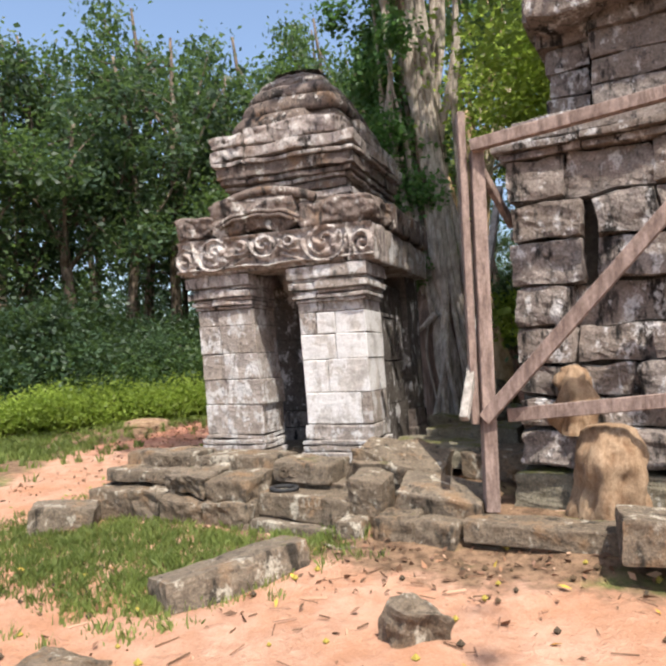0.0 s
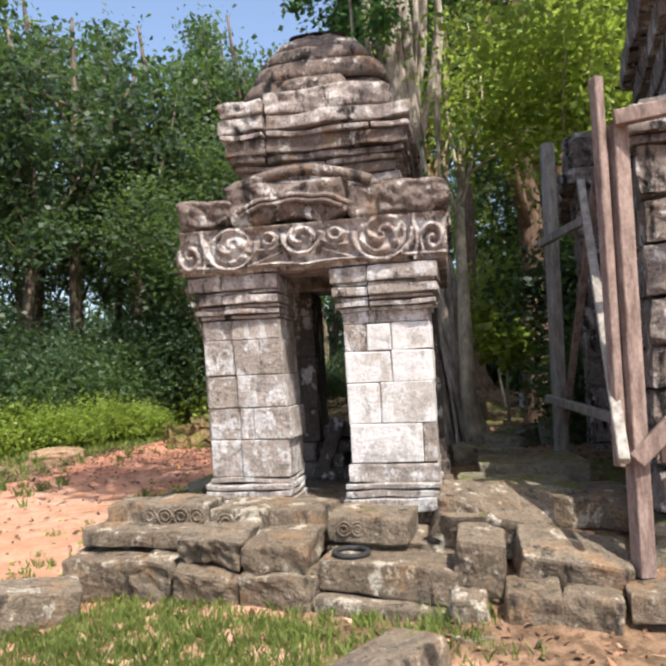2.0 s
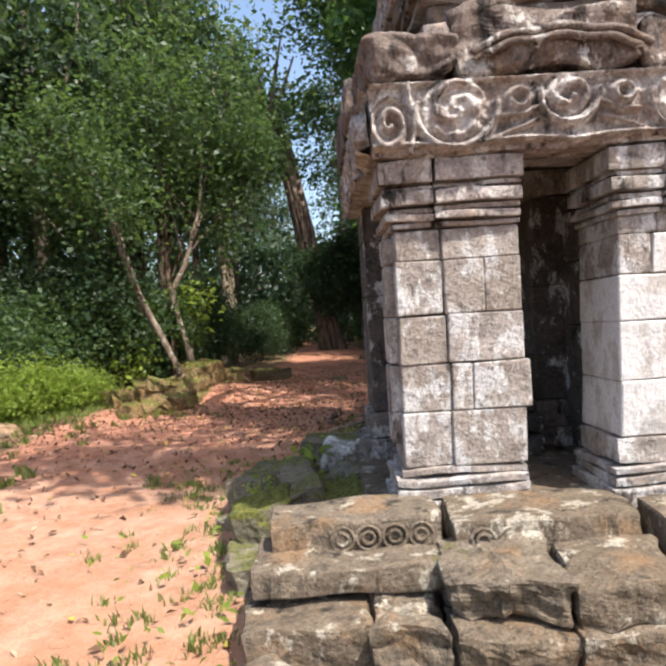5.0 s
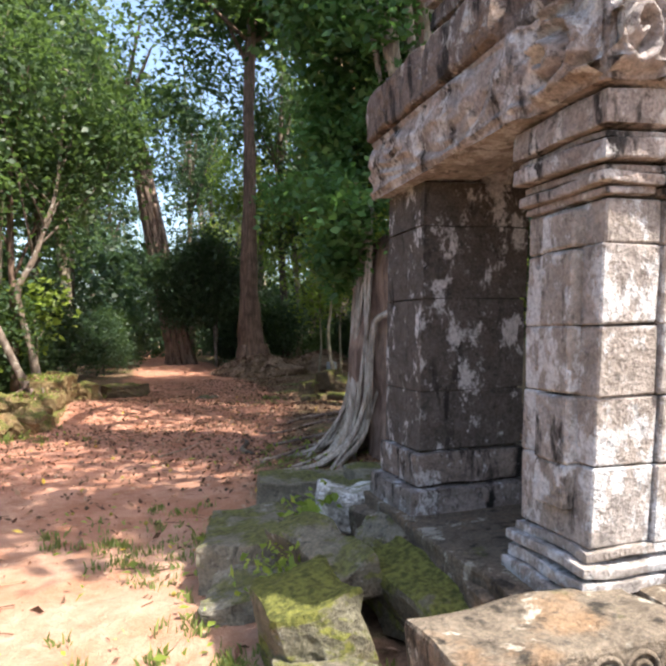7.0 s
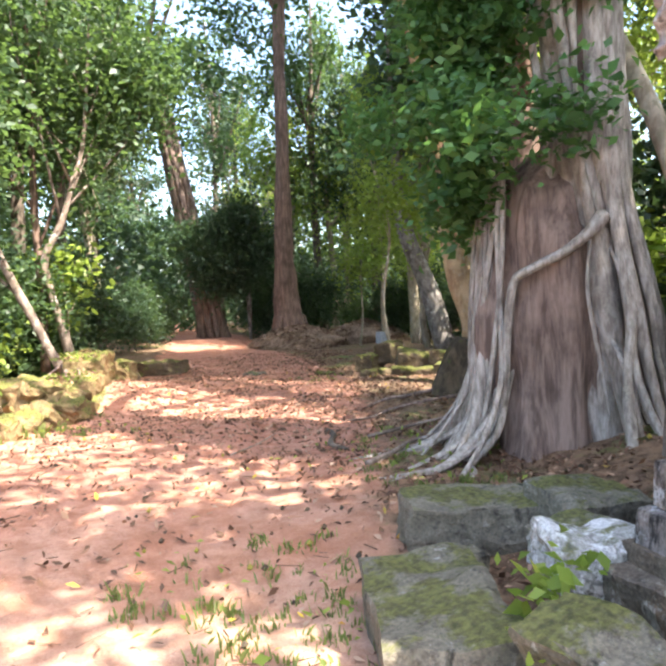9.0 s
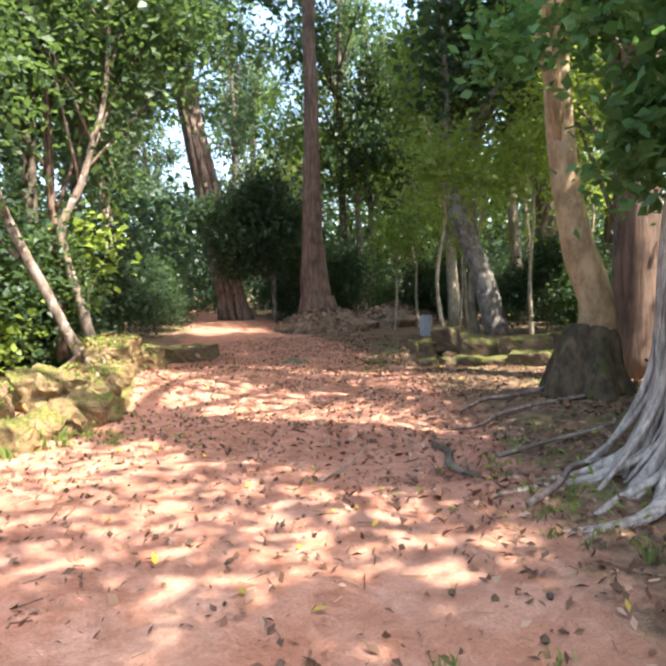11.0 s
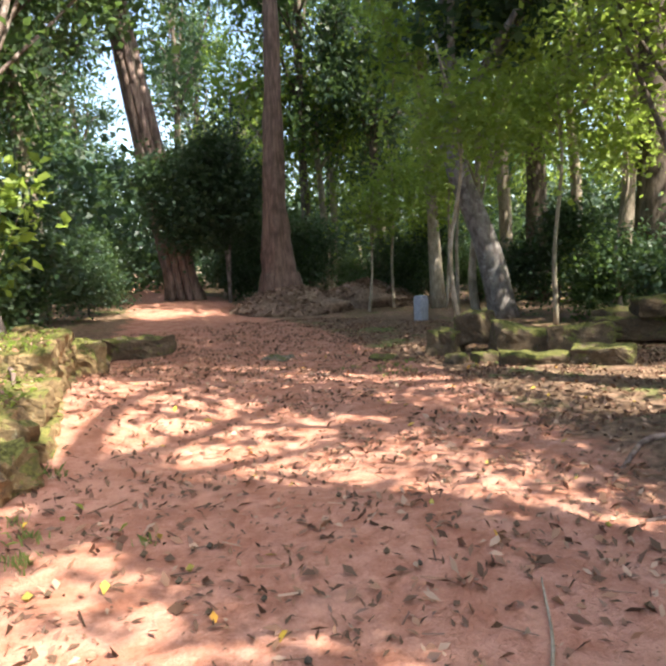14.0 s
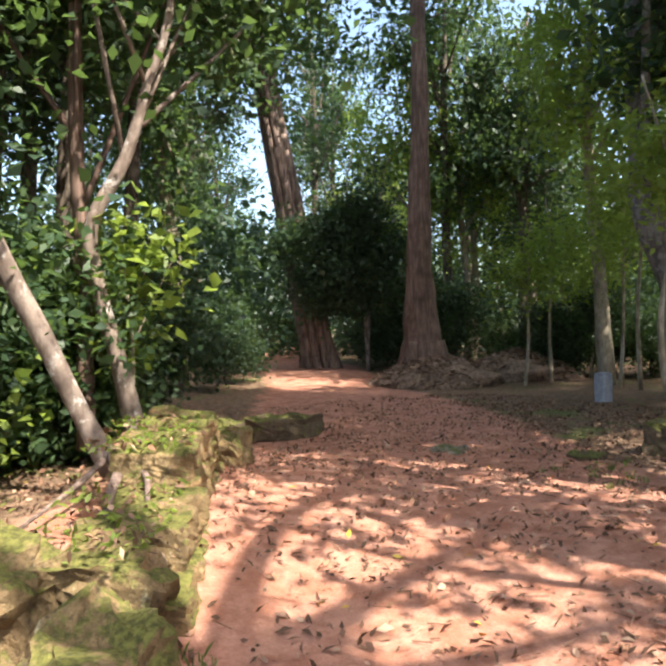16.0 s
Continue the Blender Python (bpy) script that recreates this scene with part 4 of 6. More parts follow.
mound("rubble_mound", (14.3, 29.6, -0.4), 2.6, 1.4, 1.05, M_LITTERMOUND, "sunlit heap of earth and leaves", 7, 0.4, 0.75, 48)

# ---- the low laterite wall along the path ----
wall_rng = random.Random(9)
WALL_A, WALL_B = Vector((-0.60, 17.15, 0)), Vector((0.44, 19.65, 0))
wd = (WALL_B - WALL_A).normalized()
wt = math.degrees(math.atan2(wd.y, wd.x))
wn = Vector((-wd.y, wd.x, 0))
for row in range(3):
    s = -0.3 + 0.5 * row if row else -0.2
    while s < 3.3:
        L = wall_rng.uniform(0.42, 0.62)
        h = (0.28, 0.25, 0.24)[row]
        z = (0.05, 0.34, 0.60)[row]
        c = WALL_A + wd * (s + L / 2) + wn * (0.20 + 0.035 * row)
        if not (row == 2 and s < 1.0):
            loose_block((c.x, c.y, z), (L, 0.62, h), (wall_rng.uniform(-4, 4), wall_rng.uniform(-4, 4), wt + wall_rng.uniform(-5, 5)), M_LATERITE, "mossy pitted laterite block of a low wall", 600 + int(s * 40) + row * 7, "laterite_block", "low laterite wall", 8, 0.028, 0.04)
        s += L + 0.01
for k, (x, y, s, h) in enumerate(((-1.5, 16.2, 0.5, 0.32), (-1.05, 16.75, 0.55, 0.36), (-2.0, 15.6, 0.45, 0.26), (-1.5, 17.2, 0.6, 0.5), (-0.95, 17.2, 0.5, 0.42), (-2.1, 16.6, 0.5, 0.35))):
    loose_block((x, y, ground_z(x, y) - 0.08), (s, s * 0.9, h), (6, -8, 40 * k), M_LATERITE, "rounded mossy stone on the bank", 640 + k, "bank_stone", "mossy bank stones", 7, 0.06, 0.12)
loose_block((1.35, 21.5, -0.05), (0.55, 0.4, 0.55), (0, 6, 55), M_DAMP, "upright mossy stone beside the path", 650, wear=0.05, bevel=0.08)
loose_block((1.0, 20.7, 0.0), (0.6, 0.5, 0.5), (0, -6, 65), M_LATERITE, "mossy stone at the wall's end", 651, wear=0.05, bevel=0.08)
loose_block((2.65, 22.75, -0.05), (1.15, 0.4, 0.36), (0, 2, 3), M_DAMP, "low mossy block across the path's edge", 652, wear=0.04, bevel=0.06)
loose_block((3.9, 20.4, -0.06), (0.5, 0.35, 0.12), (0, 0, 30), M_MOSSY, "small mossy stone flush with the path", 653, wear=0.04, bevel=0.05)

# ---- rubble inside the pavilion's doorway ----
# Rubble and slab take the same shade-darkened colour as the inner piers.
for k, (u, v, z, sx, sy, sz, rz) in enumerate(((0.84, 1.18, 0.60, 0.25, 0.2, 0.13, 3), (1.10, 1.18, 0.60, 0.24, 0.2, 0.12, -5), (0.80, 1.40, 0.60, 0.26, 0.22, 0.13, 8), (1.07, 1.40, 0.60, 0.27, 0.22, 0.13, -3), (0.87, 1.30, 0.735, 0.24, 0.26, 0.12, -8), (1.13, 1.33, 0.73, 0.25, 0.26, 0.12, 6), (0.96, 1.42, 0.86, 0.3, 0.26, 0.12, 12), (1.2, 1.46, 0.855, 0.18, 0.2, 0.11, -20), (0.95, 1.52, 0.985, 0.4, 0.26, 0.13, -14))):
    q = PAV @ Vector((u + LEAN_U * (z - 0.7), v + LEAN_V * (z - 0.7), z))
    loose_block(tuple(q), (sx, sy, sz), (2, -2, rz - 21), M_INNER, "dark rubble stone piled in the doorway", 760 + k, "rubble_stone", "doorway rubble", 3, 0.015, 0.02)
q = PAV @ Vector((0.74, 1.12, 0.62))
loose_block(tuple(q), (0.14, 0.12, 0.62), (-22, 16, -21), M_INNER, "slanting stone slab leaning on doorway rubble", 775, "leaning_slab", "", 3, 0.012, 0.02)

# ---- fallen blocks on the far side of the path ----
for k, (x, y, z, sx, sy, sz, rz, tx) in enumerate(((5.85, 18.75, -0.08, 0.5, 0.5, 0.46, 20, 4), (5.30, 18.05, -0.05, 0.3, 0.26, 0.17, 10, 0), (5.55, 17.0, -0.02, 0.86, 0.38, 0.25, -59, 2), (5.98, 16.28, -0.02, 0.76, 0.40, 0.34, -62, 0),
                                                 (6.2, 18.4, 0.18, 0.5, 0.46, 0.46, 15, -8), (6.3, 17.7, -0.03, 0.9, 0.5, 0.48, -35, 12), (6.6, 16.9, 0.0, 0.9, 0.55, 0.5, -60, -8), (5.55, 17.75, -0.05, 0.36, 0.3, 0.2, -20, 5), (4.95, 19.2, -0.06, 0.4, 0.3, 0.12, -10, 3), (8.3, 17.0, 0.1, 1.2, 0.5, 0.35, -55, 0), (8.5, 16.6, 0.46, 0.9, 0.5, 0.3, -50, 0), (9.2, 17.6, 0.0, 0.9, 0.6, 0.5, -20, 0), (7.6, 15.6, 0.05, 0.6, 0.5, 0.3, 20, 0))):
    loose_block((x, y, z), (sx, sy, sz), (tx, tx * 0.5, rz), M_DAMP, "mossy fallen temple block in a row beside the path", 700 + k, wear=0.024, bevel=0.05)
_p = thing("marker_post", (9.1, 22.2, -0.26), "short grey stone marker post with rounded top", "post")
bm = rough_box((0.28, 0.24, 0.88), 5, 0.05, 6, 0.006, base=True)
part("shaft", bm, M_POST, _p)

# ---- trees ----
def limb_path(rng, a, way, length, sag=0.0, steps=5, wander=0.25):
    pts, p, d = [Vector(a)], Vector(a), Vector(way).normalized()
    for _ in range(steps):
        d = (d + Vector((rng.normal(), rng.normal(), rng.normal() - sag)) * wander).normalized()
        p = p + d * (length / steps)
        pts.append(p.copy())
    return pts


def grown_tree(name, base, trunk, radii, bark, leaf, label, crown, seed, leaf_size=0.2, leaves=5000, limbs=7, spread=(0.55, 0.55, 0.4), group="", flat=0.4, flute=0, sides=12, limb_from=0.55):
    """A tree: a bent tapered trunk, limbs into the crown, and clumps of leaves at their ends. crown: centre offset and half axes."""
    rng = np.random.default_rng(seed)
    root = thing(name, base, label, "tree", group)
    line = bend(trunk, 5)
    n = len(line)
    rad = [float(np.interp(i / (n - 1), np.linspace(0, 1, len(radii)), radii)) for i in range(n)]
    part("trunk", tube(line, rad, sides, 0.22, seed, flute), bark, root, smooth=True)
    (cx, cy, cz), (ax, ay, az) = crown
    mids = []
    for k in range(limbs):
        t = limb_from + (0.98 - limb_from) * (k + rng.random()) / limbs
        a = line[int(t * (n - 1))]
        v = rng.normal(size=3)
        v /= np.linalg.norm(v)
        q = Vector((cx + v[0] * ax * 0.8, cy + v[1] * ay * 0.8, cz + v[2] * az * 0.8))
        m = (a + q) / 2 + Vector((rng.normal() * 0.15 * ax, rng.normal() * 0.15 * ay, 0.12 * az))
        pl = bend([a, m, q], 4)
        r0 = rad[int(t * (n - 1))] * 0.5
        part("limb", tube(pl, [r0 * (1 - 0.8 * i / (len(pl) - 1)) for i in range(len(pl))], 6, 0.1, seed + k), bark, root, smooth=True)
        mids.extend([tuple(p) for p in pl[3:]])
        mids.append(tuple(q))
    while len(mids) < limbs * 5 + 14:
        v = rng.normal(size=3)
        v = v / np.linalg.norm(v) * rng.random() ** 0.4
        mids.append((cx + v[0] * ax, cy + v[1] * ay, cz + v[2] * az))
    part("crown", leaf_mesh("crown", clumps(rng, mids, spread, leaves), leaf_size, rng, flat), leaf, root)
    return root


def strangler(name, base, core_r, height, lean, roots, seed, label, bark_core, bark_root, root_r=0.07, flare=1.0, spread_dir=None):
    rng = np.random.default_rng(seed)
    tree = thing(name, base, label, "tree")
    line = [Vector((lean[0] * t, lean[1] * t, height * t)) for t in np.linspace(0, 1, 16)]
    part("host_trunk", tube(line, [core_r * (1.12 - 0.5 * t) for t in np.linspace(0, 1, 16)], 28, 0.25, seed, 9), bark_core, tree, smooth=True)
    for k in range(roots):
        a = math.tau * (k + 0.7 * rng.random()) / roots
        top = rng.uniform(0.45, 1.0)
        pts, rad = [], []
        drift = rng.normal() * 0.5
        rr = root_r * rng.uniform(0.5, 1.5)
        for t in np.linspace(top, 0.0, 15):
            z = height * t
            r = core_r * (1.16 - 0.5 * t) + rr * 0.4
            near = max(0.0, 1 - z / (0.9 * flare))
            r += near ** 2 * flare * rng.uniform(0.35, 0.6)
            b = a + drift * (1 - t) + 0.25 * math.sin(3 * t + k) + near * rng.normal() * 0.1
            pts.append((lean[0] * t + math.cos(b) * r, lean[1] * t + math.sin(b) * r, z - 0.06 * near))
            rad.append(rr * (0.75 + 0.6 * (1 - t)))
        pl = bend(pts, 2)
        part("root", tube(pl, [float(np.interp(i / (len(pl) - 1), np.linspace(0, 1, 15), rad)) for i in range(len(pl))], 7, 0.2, seed + k), bark_root, tree, smooth=True)
    return tree


FIG = (1.85, 11.05, 0.2)
fig = thing("strangler_fig", FIG, "tall strangler fig with pale roots over a brown broken host trunk", "tree")
_rng = np.random.default_rng(31)
part("host_trunk", tube(bend([(0.02, 0, -0.1), (0, 0, 0.3), (0, 0.02, 1.0), (-0.02, 0.02, 1.8), (-0.05, -0.05, 2.25), (-0.08, -0.12, 2.6)], 4), [float(np.interp(i / 20, (0, 0.12, 0.35, 0.65, 0.85, 1.0), (0.74, 0.66, 0.62, 0.56, 0.44, 0.16))) for i in range(21)], 36, 0.3, 3, 11), M_CORETRUNK, fig, "broken reddish brown host trunk", smooth=True)


def fig_mid(z):
    return np.interp(z, (0, 2.3, 6.35, 9.5), (0.05, 0.0, -0.32, -0.6)), np.interp(z, (0, 2.3, 6.35, 9.5), (-0.15, -0.40, -0.6, -0.8))


def fig_girth(z):
    return float(np.interp(z, (0, 1.2, 2.4, 4.0, 9.5), (0.74, 0.58, 0.20, 0.17, 0.15)))


for k in range(13):
    w = k / 12
    top, mid, low, foot = -1.05 + 1.55 * w, -0.78 + 0.98 * w, -0.22 + 0.62 * w, -0.15 + 0.9 * w
    sway = 0.10 * math.sin(k * 2.4)
    dy = -0.42 + 0.16 * math.cos(k * 1.9)
    pl = bend([(foot, -0.62, -0.2), (low + sway * 0.5, dy - 0.05, 1.5), (low + 0.25 * (mid - low) + sway, dy, 2.6), (mid - sway, dy - 0.05, 4.6), (0.5 * (mid + top) + sway, dy - 0.15, 6.4), (top - sway, dy - 0.2, 9.3)], 6)
    rr = (0.055, 0.10, 0.045, 0.075)[k % 4]
    part("strand", tube(pl, [rr * (0.75 + 0.35 * math.sin(0.7 * i + k)) for i in range(len(pl))], 9, 0.3, k), M_FIG, fig, smooth=True)
part("stem", tube([(*fig_mid(z), z) for z in np.linspace(0.1, 9.5, 22)], [0.24 - 0.008 * z for z in np.linspace(0.1, 9.5, 22)], 18, 0.25, 4, 6), M_CORETRUNK, fig, "dark inner stem", smooth=True)


def taper(n, r, head=0.06, foot=0.6):
    """Radii that begin fine, swell and thin again towards the foot."""
    return [r * min(1.0, head + 3.5 * i / n) * (1 - (1 - foot) * max(0.0, (i / n - 0.7) / 0.3)) for i in range(n)]


def fig_root(angle, top, r, drift, split, k):
    """One pale root: down the stem from top to the ground, flaring out at the foot."""
    pts = []
    for z in np.linspace(top, -0.3, 20):
        near = max(0.0, 1 - z / 1.1)
        R = (fig_girth(max(z, 0)) + r * 0.3 + near ** 2 * split) * (0.55 + 0.45 * min(1.0, (top - z) / 0.45))
        a = angle + drift * (top - z) / 9.5 + 0.12 * math.sin(1.1 * z + k) + 0.05 * math.sin(3.1 * z + 2 * k)
        mx, my = fig_mid(max(z, 0))
        pts.append((mx + math.cos(a) * R, my + math.sin(a) * R, z))
    pl = bend(pts, 2)
    part("root", tube(pl, taper(len(pl), r), 8, 0.3, k), M_FIG, fig, smooth=True)


for k in range(27):
    if k < 18:
        a = radians(236 + 116 * (k + 0.6 * _rng.random()) / 18)
    elif k < 22:
        a = radians(-10 + 8 * (k - 18))
    else:
        a = radians(0 + 120 * (k - 22) / 5)
    fig_root(a, 9.3 if k < 18 and k % 2 else _rng.uniform(1.1, 2.7), (0.03, 0.05, 0.024, 0.07)[k % 4] * _rng.uniform(0.8, 1.2), _rng.normal() * 0.3, _rng.uniform(0.1, 0.45), k)
for k in range(14):
    a0 = radians(116 + 4.8 * k)
    top = _rng.uniform(2.2, 2.9)
    pts = []
    for z in np.linspace(top, -0.3, 12):
        near = max(0.0, 1 - z / 0.9)
        R = float(np.interp(z, (0, 1.0, 1.8, 2.6), (0.76, 0.72, 0.66, 0.54))) + 0.02 * math.sin(2.6 * z + k) + near ** 2 * (0.05 + 0.11 * (k * 3 % 5))
        a = a0 + 0.10 * math.sin(1.7 * z + k * 2)
        pts.append((math.cos(a) * R, math.sin(a) * R, z))
    pl = bend(pts, 2)
    part("root", tube(pl, taper(len(pl), _rng.uniform(0.013, 0.032), 0.4), 7, 0.35, k), M_FIG, fig, smooth=True)
for k in range(30):
    a = radians(_rng.choice([_rng.uniform(118, 172), _rng.uniform(272, 325)]))
    o = Vector((math.cos(a), math.sin(a), 0))
    sd = Vector((-o.y, o.x, 0)) * _rng.normal() * 0.2
    h = _rng.uniform(0.4, 1.2)
    pl = bend([o * 0.5 + Vector((0, 0, h + 0.2)), o * 0.64 + Vector((0, 0, h * 0.85)), o * 0.78 + sd * 0.3 + Vector((0, 0, h * 0.45)), o * (0.95 + 0.3 * _rng.random()) + sd + Vector((0, 0, -0.25))], 6)
    part("root", tube(pl, taper(len(pl), 0.010 + 0.012 * _rng.random()), 6, 0.35, k), M_FIG, fig, smooth=True)
FR, FF = Vector((0.59, -0.81, 0)), Vector((-0.80, -0.60, 0))


def fig_line(*rows):
    """Places beside the host trunk: across, outwards, height."""
    return [FR * a + FF * b + Vector((0, 0, z)) for a, b, z in rows]


def host_line(*rows):
    """Places on the host trunk's bark: turn in degrees, height."""
    return [Vector((math.cos(radians(a)), math.sin(radians(a)), 0)) * float(np.interp(z, (0.3, 1.0, 1.8, 2.25, 2.6), (0.73, 0.72, 0.73, 0.66, 0.42))) + Vector((0, 0, z)) for a, z in rows]


for pts, rr in ((fig_line((0.68, 0.4, -0.2), (0.52, 0.42, 0.6), (0.40, 0.45, 1.2), (0.35, 0.42, 1.8), (0.37, 0.34, 2.5), (0.40, 0.40, 3.6), (0.42, 0.6, 6.5), (0.42, 0.8, 9.2)), (0.07, 0.10, 0.12, 0.13, 0.095, 0.075, 0.065, 0.06)),
                (fig_line((0.36, 0.36, 1.7), (0.24, 0.42, 2.1), (0.08, 0.44, 2.7), (0.0, 0.44, 3.6), (0.02, 0.6, 6.0)), (0.06, 0.08, 0.065, 0.055, 0.04)),
                (host_line((180, 0.3), (184, 0.7), (186, 1.05), (192, 1.48), (205, 1.6), (222, 1.7), (238, 1.84), (252, 2.0)), (0.02, 0.035, 0.035, 0.035, 0.034, 0.036, 0.042, 0.06)),
                (host_line((242, 1.9), (238, 1.4), (246, 0.8), (252, 0.35)), (0.012, 0.016, 0.016, 0.012)),
                ([(-0.95, 0.2, -0.1), (-0.72, 0.22, 0.7), (-0.60, 0.2, 1.6), (-0.5, 0.15, 2.8)], (0.05, 0.07, 0.06, 0.05))):
    pl = bend(pts, 6)
    part("main_root", tube(pl, [float(np.interp(i / (len(pl) - 1), np.linspace(0, 1, len(rr)), rr)) for i in range(len(pl))], 12, 0.3, 5), M_FIG, fig, smooth=True)
for k in range(11):
    a = radians(126 + 5.5 * k)
    o = Vector((math.cos(a), math.sin(a), 0))
    sd = Vector((-o.y, o.x, 0))
    L = 0.5 + 0.33 * (k % 5)
    pts = [o * 0.48 + Vector((0, 0, 0.95)), o * 0.66 + Vector((0, 0, 0.55)), o * 0.86 + sd * 0.04 + Vector((0, 0, 0.24))]
    for q in range(1, 6):
        pts.append(o * (0.95 + L * q / 5) + sd * 0.09 * math.sin(k * 2.3 + q * 1.3) + Vector((0, 0, 0.05 - 0.035 * q)))
    pl = bend(pts, 4)
    part("ground_root", tube(pl, taper(len(pl), 0.018 + 0.012 * (k % 3), 0.2, 0.3), 8, 0.4, k), M_FIG, fig, smooth=True)
ivy_mid = [(-0.72 + 0.24 * _rng.normal(), 0.32 + 0.36 * _rng.normal(), 2.15 + 0.125 * k) for k in range(46)] + [(-0.55 + 0.2 * _rng.normal(), -0.5 + 0.25 * _rng.normal(), 3.7 + 0.2 * k) for k in range(14)]
part("ivy", leaf_mesh("ivy", clumps(_rng, ivy_mid, (0.16, 0.2, 0.16), 25000), 0.10, _rng, 0.35), L_IVY, fig, "hanging green ivy leaves")
part("crown", leaf_mesh("crown", clumps(_rng, [(-0.4 + 2.6 * _rng.normal(), -3.5 + 1.2 * _rng.normal(), 10.6 + 0.8 * _rng.normal()) for _ in range(26)], (0.45, 0.45, 0.3), 800), 0.18, _rng, 0.5), L_MID, fig)
for k in range(7):
    a = math.tau * k / 7
    pl = bend([(-0.72, -0.15, 9.2), (-0.4 + math.cos(a) * 1.4, math.sin(a) * 1.2, 10.2), (0.4 + math.cos(a) * 3.6, 0.1 + math.sin(a) * 2.4, 11.2)], 5)
    part("limb", tube(pl, [0.16 * (1 - 0.75 * i / (len(pl) - 1)) for i in range(len(pl))], 7, 0.1, k), M_FIG, fig, smooth=True)

# the pale tree behind the pavilion and its bright young neighbour
grown_tree("pale_tree", (2.2, 9.75, 0.5), [(0, 0, 0), (-0.12, 0.02, 0.6), (-0.05, 0.2, 1.6), (0.25, 0.9, 3.2), (0.8, 2.0, 4.6), (2.2, 4.5, 8.0)], (0.20, 0.11, 0.09, 0.075, 0.06, 0.04), M_PALEBARK, L_BRIGHT, "slender pale leaning tree with bright leaves", ((1.8, 3.2, 6.4), (1.8, 1.6, 1.5)), 41, 0.11, 3200, 9)
grown_tree("bright_sapling", (3.2, 11.0, 0.35), [(0, 0, 0), (0.05, 0.05, 1.0), (0.1, 0.1, 2.0)], (0.03, 0.025, 0.01), M_PALEBARK, L_BRIGHT, "bright green sapling with drooping leaves", ((0.15, 0.15, 1.8), (0.5, 0.5, 0.35)), 42, 0.15, 900, 5, (0.2, 0.2, 0.15))
grown_tree("bright_tree", (5.2, 11.5, 0.35), [(0, 0, 0), (-0.1, -0.1, 2.0), (-0.3, -0.4, 4.0), (-0.6, -0.8, 6.5)], (0.14, 0.11, 0.08, 0.04), M_PALEBARK, L_BRIGHT, "young tree with layered sunlit yellow green leaves", ((-1.3, -1.6, 5.5), (1.9, 1.5, 0.9)), 43, 0.11, 10000, 12, (0.6, 0.6, 0.12))

# trees at the wall
grown_tree("forked_tree", (-0.04, 20.25, 0.6), [(0, 0, 0), (-0.14, 0.02, 0.7), (-0.30, 0.06, 1.38), (-0.36, 0.07, 2.0), (-0.05, 0.01, 2.65), (0.17, -0.04, 3.35), (0.42, -0.1, 4.25), (0.65, -0.1, 6.4)], (0.10, 0.075, 0.07, 0.07, 0.06, 0.05, 0.04, 0.02), M_FLECKED, L_MID, "forked reddish tree growing on the laterite wall", ((0.2, 0.5, 6.6), (2.6, 2.2, 1.5)), 51, 0.12, 11000, 9)
grown_tree("straight_tree", (-0.45, 20.6, 0.5), [(0, 0, 0), (0.02, 0, 1.5), (0.0, 0.05, 3.0), (0.05, 0, 6.5)], (0.09, 0.075, 0.07, 0.05), M_REDBARK, L_MID, "thin straight reddish tree beside the wall", ((0.0, 0.2, 6.0), (1.8, 1.8, 1.6)), 52, 0.12, 8000, 7)
lean_tree = grown_tree("leaning_tree", (-0.55, 18.9, 0.62), [(0, 0, 0), (-0.22, 0.03, 0.48), (-0.45, 0.06, 1.04), (-0.66, 0.08, 1.5), (-1.1, 0.1, 2.7), (-1.6, 0.2, 4.6)], (0.09, 0.075, 0.07, 0.07, 0.06, 0.03), M_FLECKED, L_MID, "leaning tree rooted on the mossy wall", ((-2.3, 0.4, 5.2), (1.8, 1.8, 1.3)), 53, 0.12, 8000, 7)
for pts, r in (([(0, 0, 0.12), (-0.02, -0.35, 0.06), (-0.16, -0.75, -0.02), (-0.28, -1.2, -0.12), (-0.5, -1.7, -0.3)], 0.05), ([(0.02, 0, 0.08), (0.12, -0.5, 0.05), (0.02, -1.0, -0.06), (-0.05, -1.6, -0.2)], 0.03), ([(-0.02, 0, 0.1), (-0.3, -0.4, 0.0), (-0.7, -0.9, -0.1)], 0.03)):
    pl = bend(pts, 6)
    part("root", tube(pl, [r * (1 - 0.6 * i / (len(pl) - 1)) for i in range(len(pl))], 7, 0.35, 3), M_CORETRUNK, lean_tree, smooth=True)
grown_tree("broad_leaved_sapling", (-0.05, 20.75, 0.4), [(0, 0, 0), (0.1, 0, 0.9), (0.05, 0.05, 1.9)], (0.03, 0.022, 0.01), M_PALEBARK, L_BRIGHT, "broad leaved green sapling by the wall", ((0.1, 0, 1.75), (0.65, 0.6, 0.75)), 60, 0.17, 420, 7, (0.25, 0.25, 0.25))
grown_tree("broad_leaved_sapling", (-1.9, 19.3, 0.3), [(0, 0, 0), (0.05, 0, 0.4), (0.05, 0.05, 0.9)], (0.025, 0.02, 0.01), M_PALEBARK, L_BRIGHT, "low bright green sapling under the leaning tree", ((0.0, 0, 0.7), (0.7, 0.5, 0.35)), 61, 0.12, 700, 7, (0.25, 0.25, 0.2))
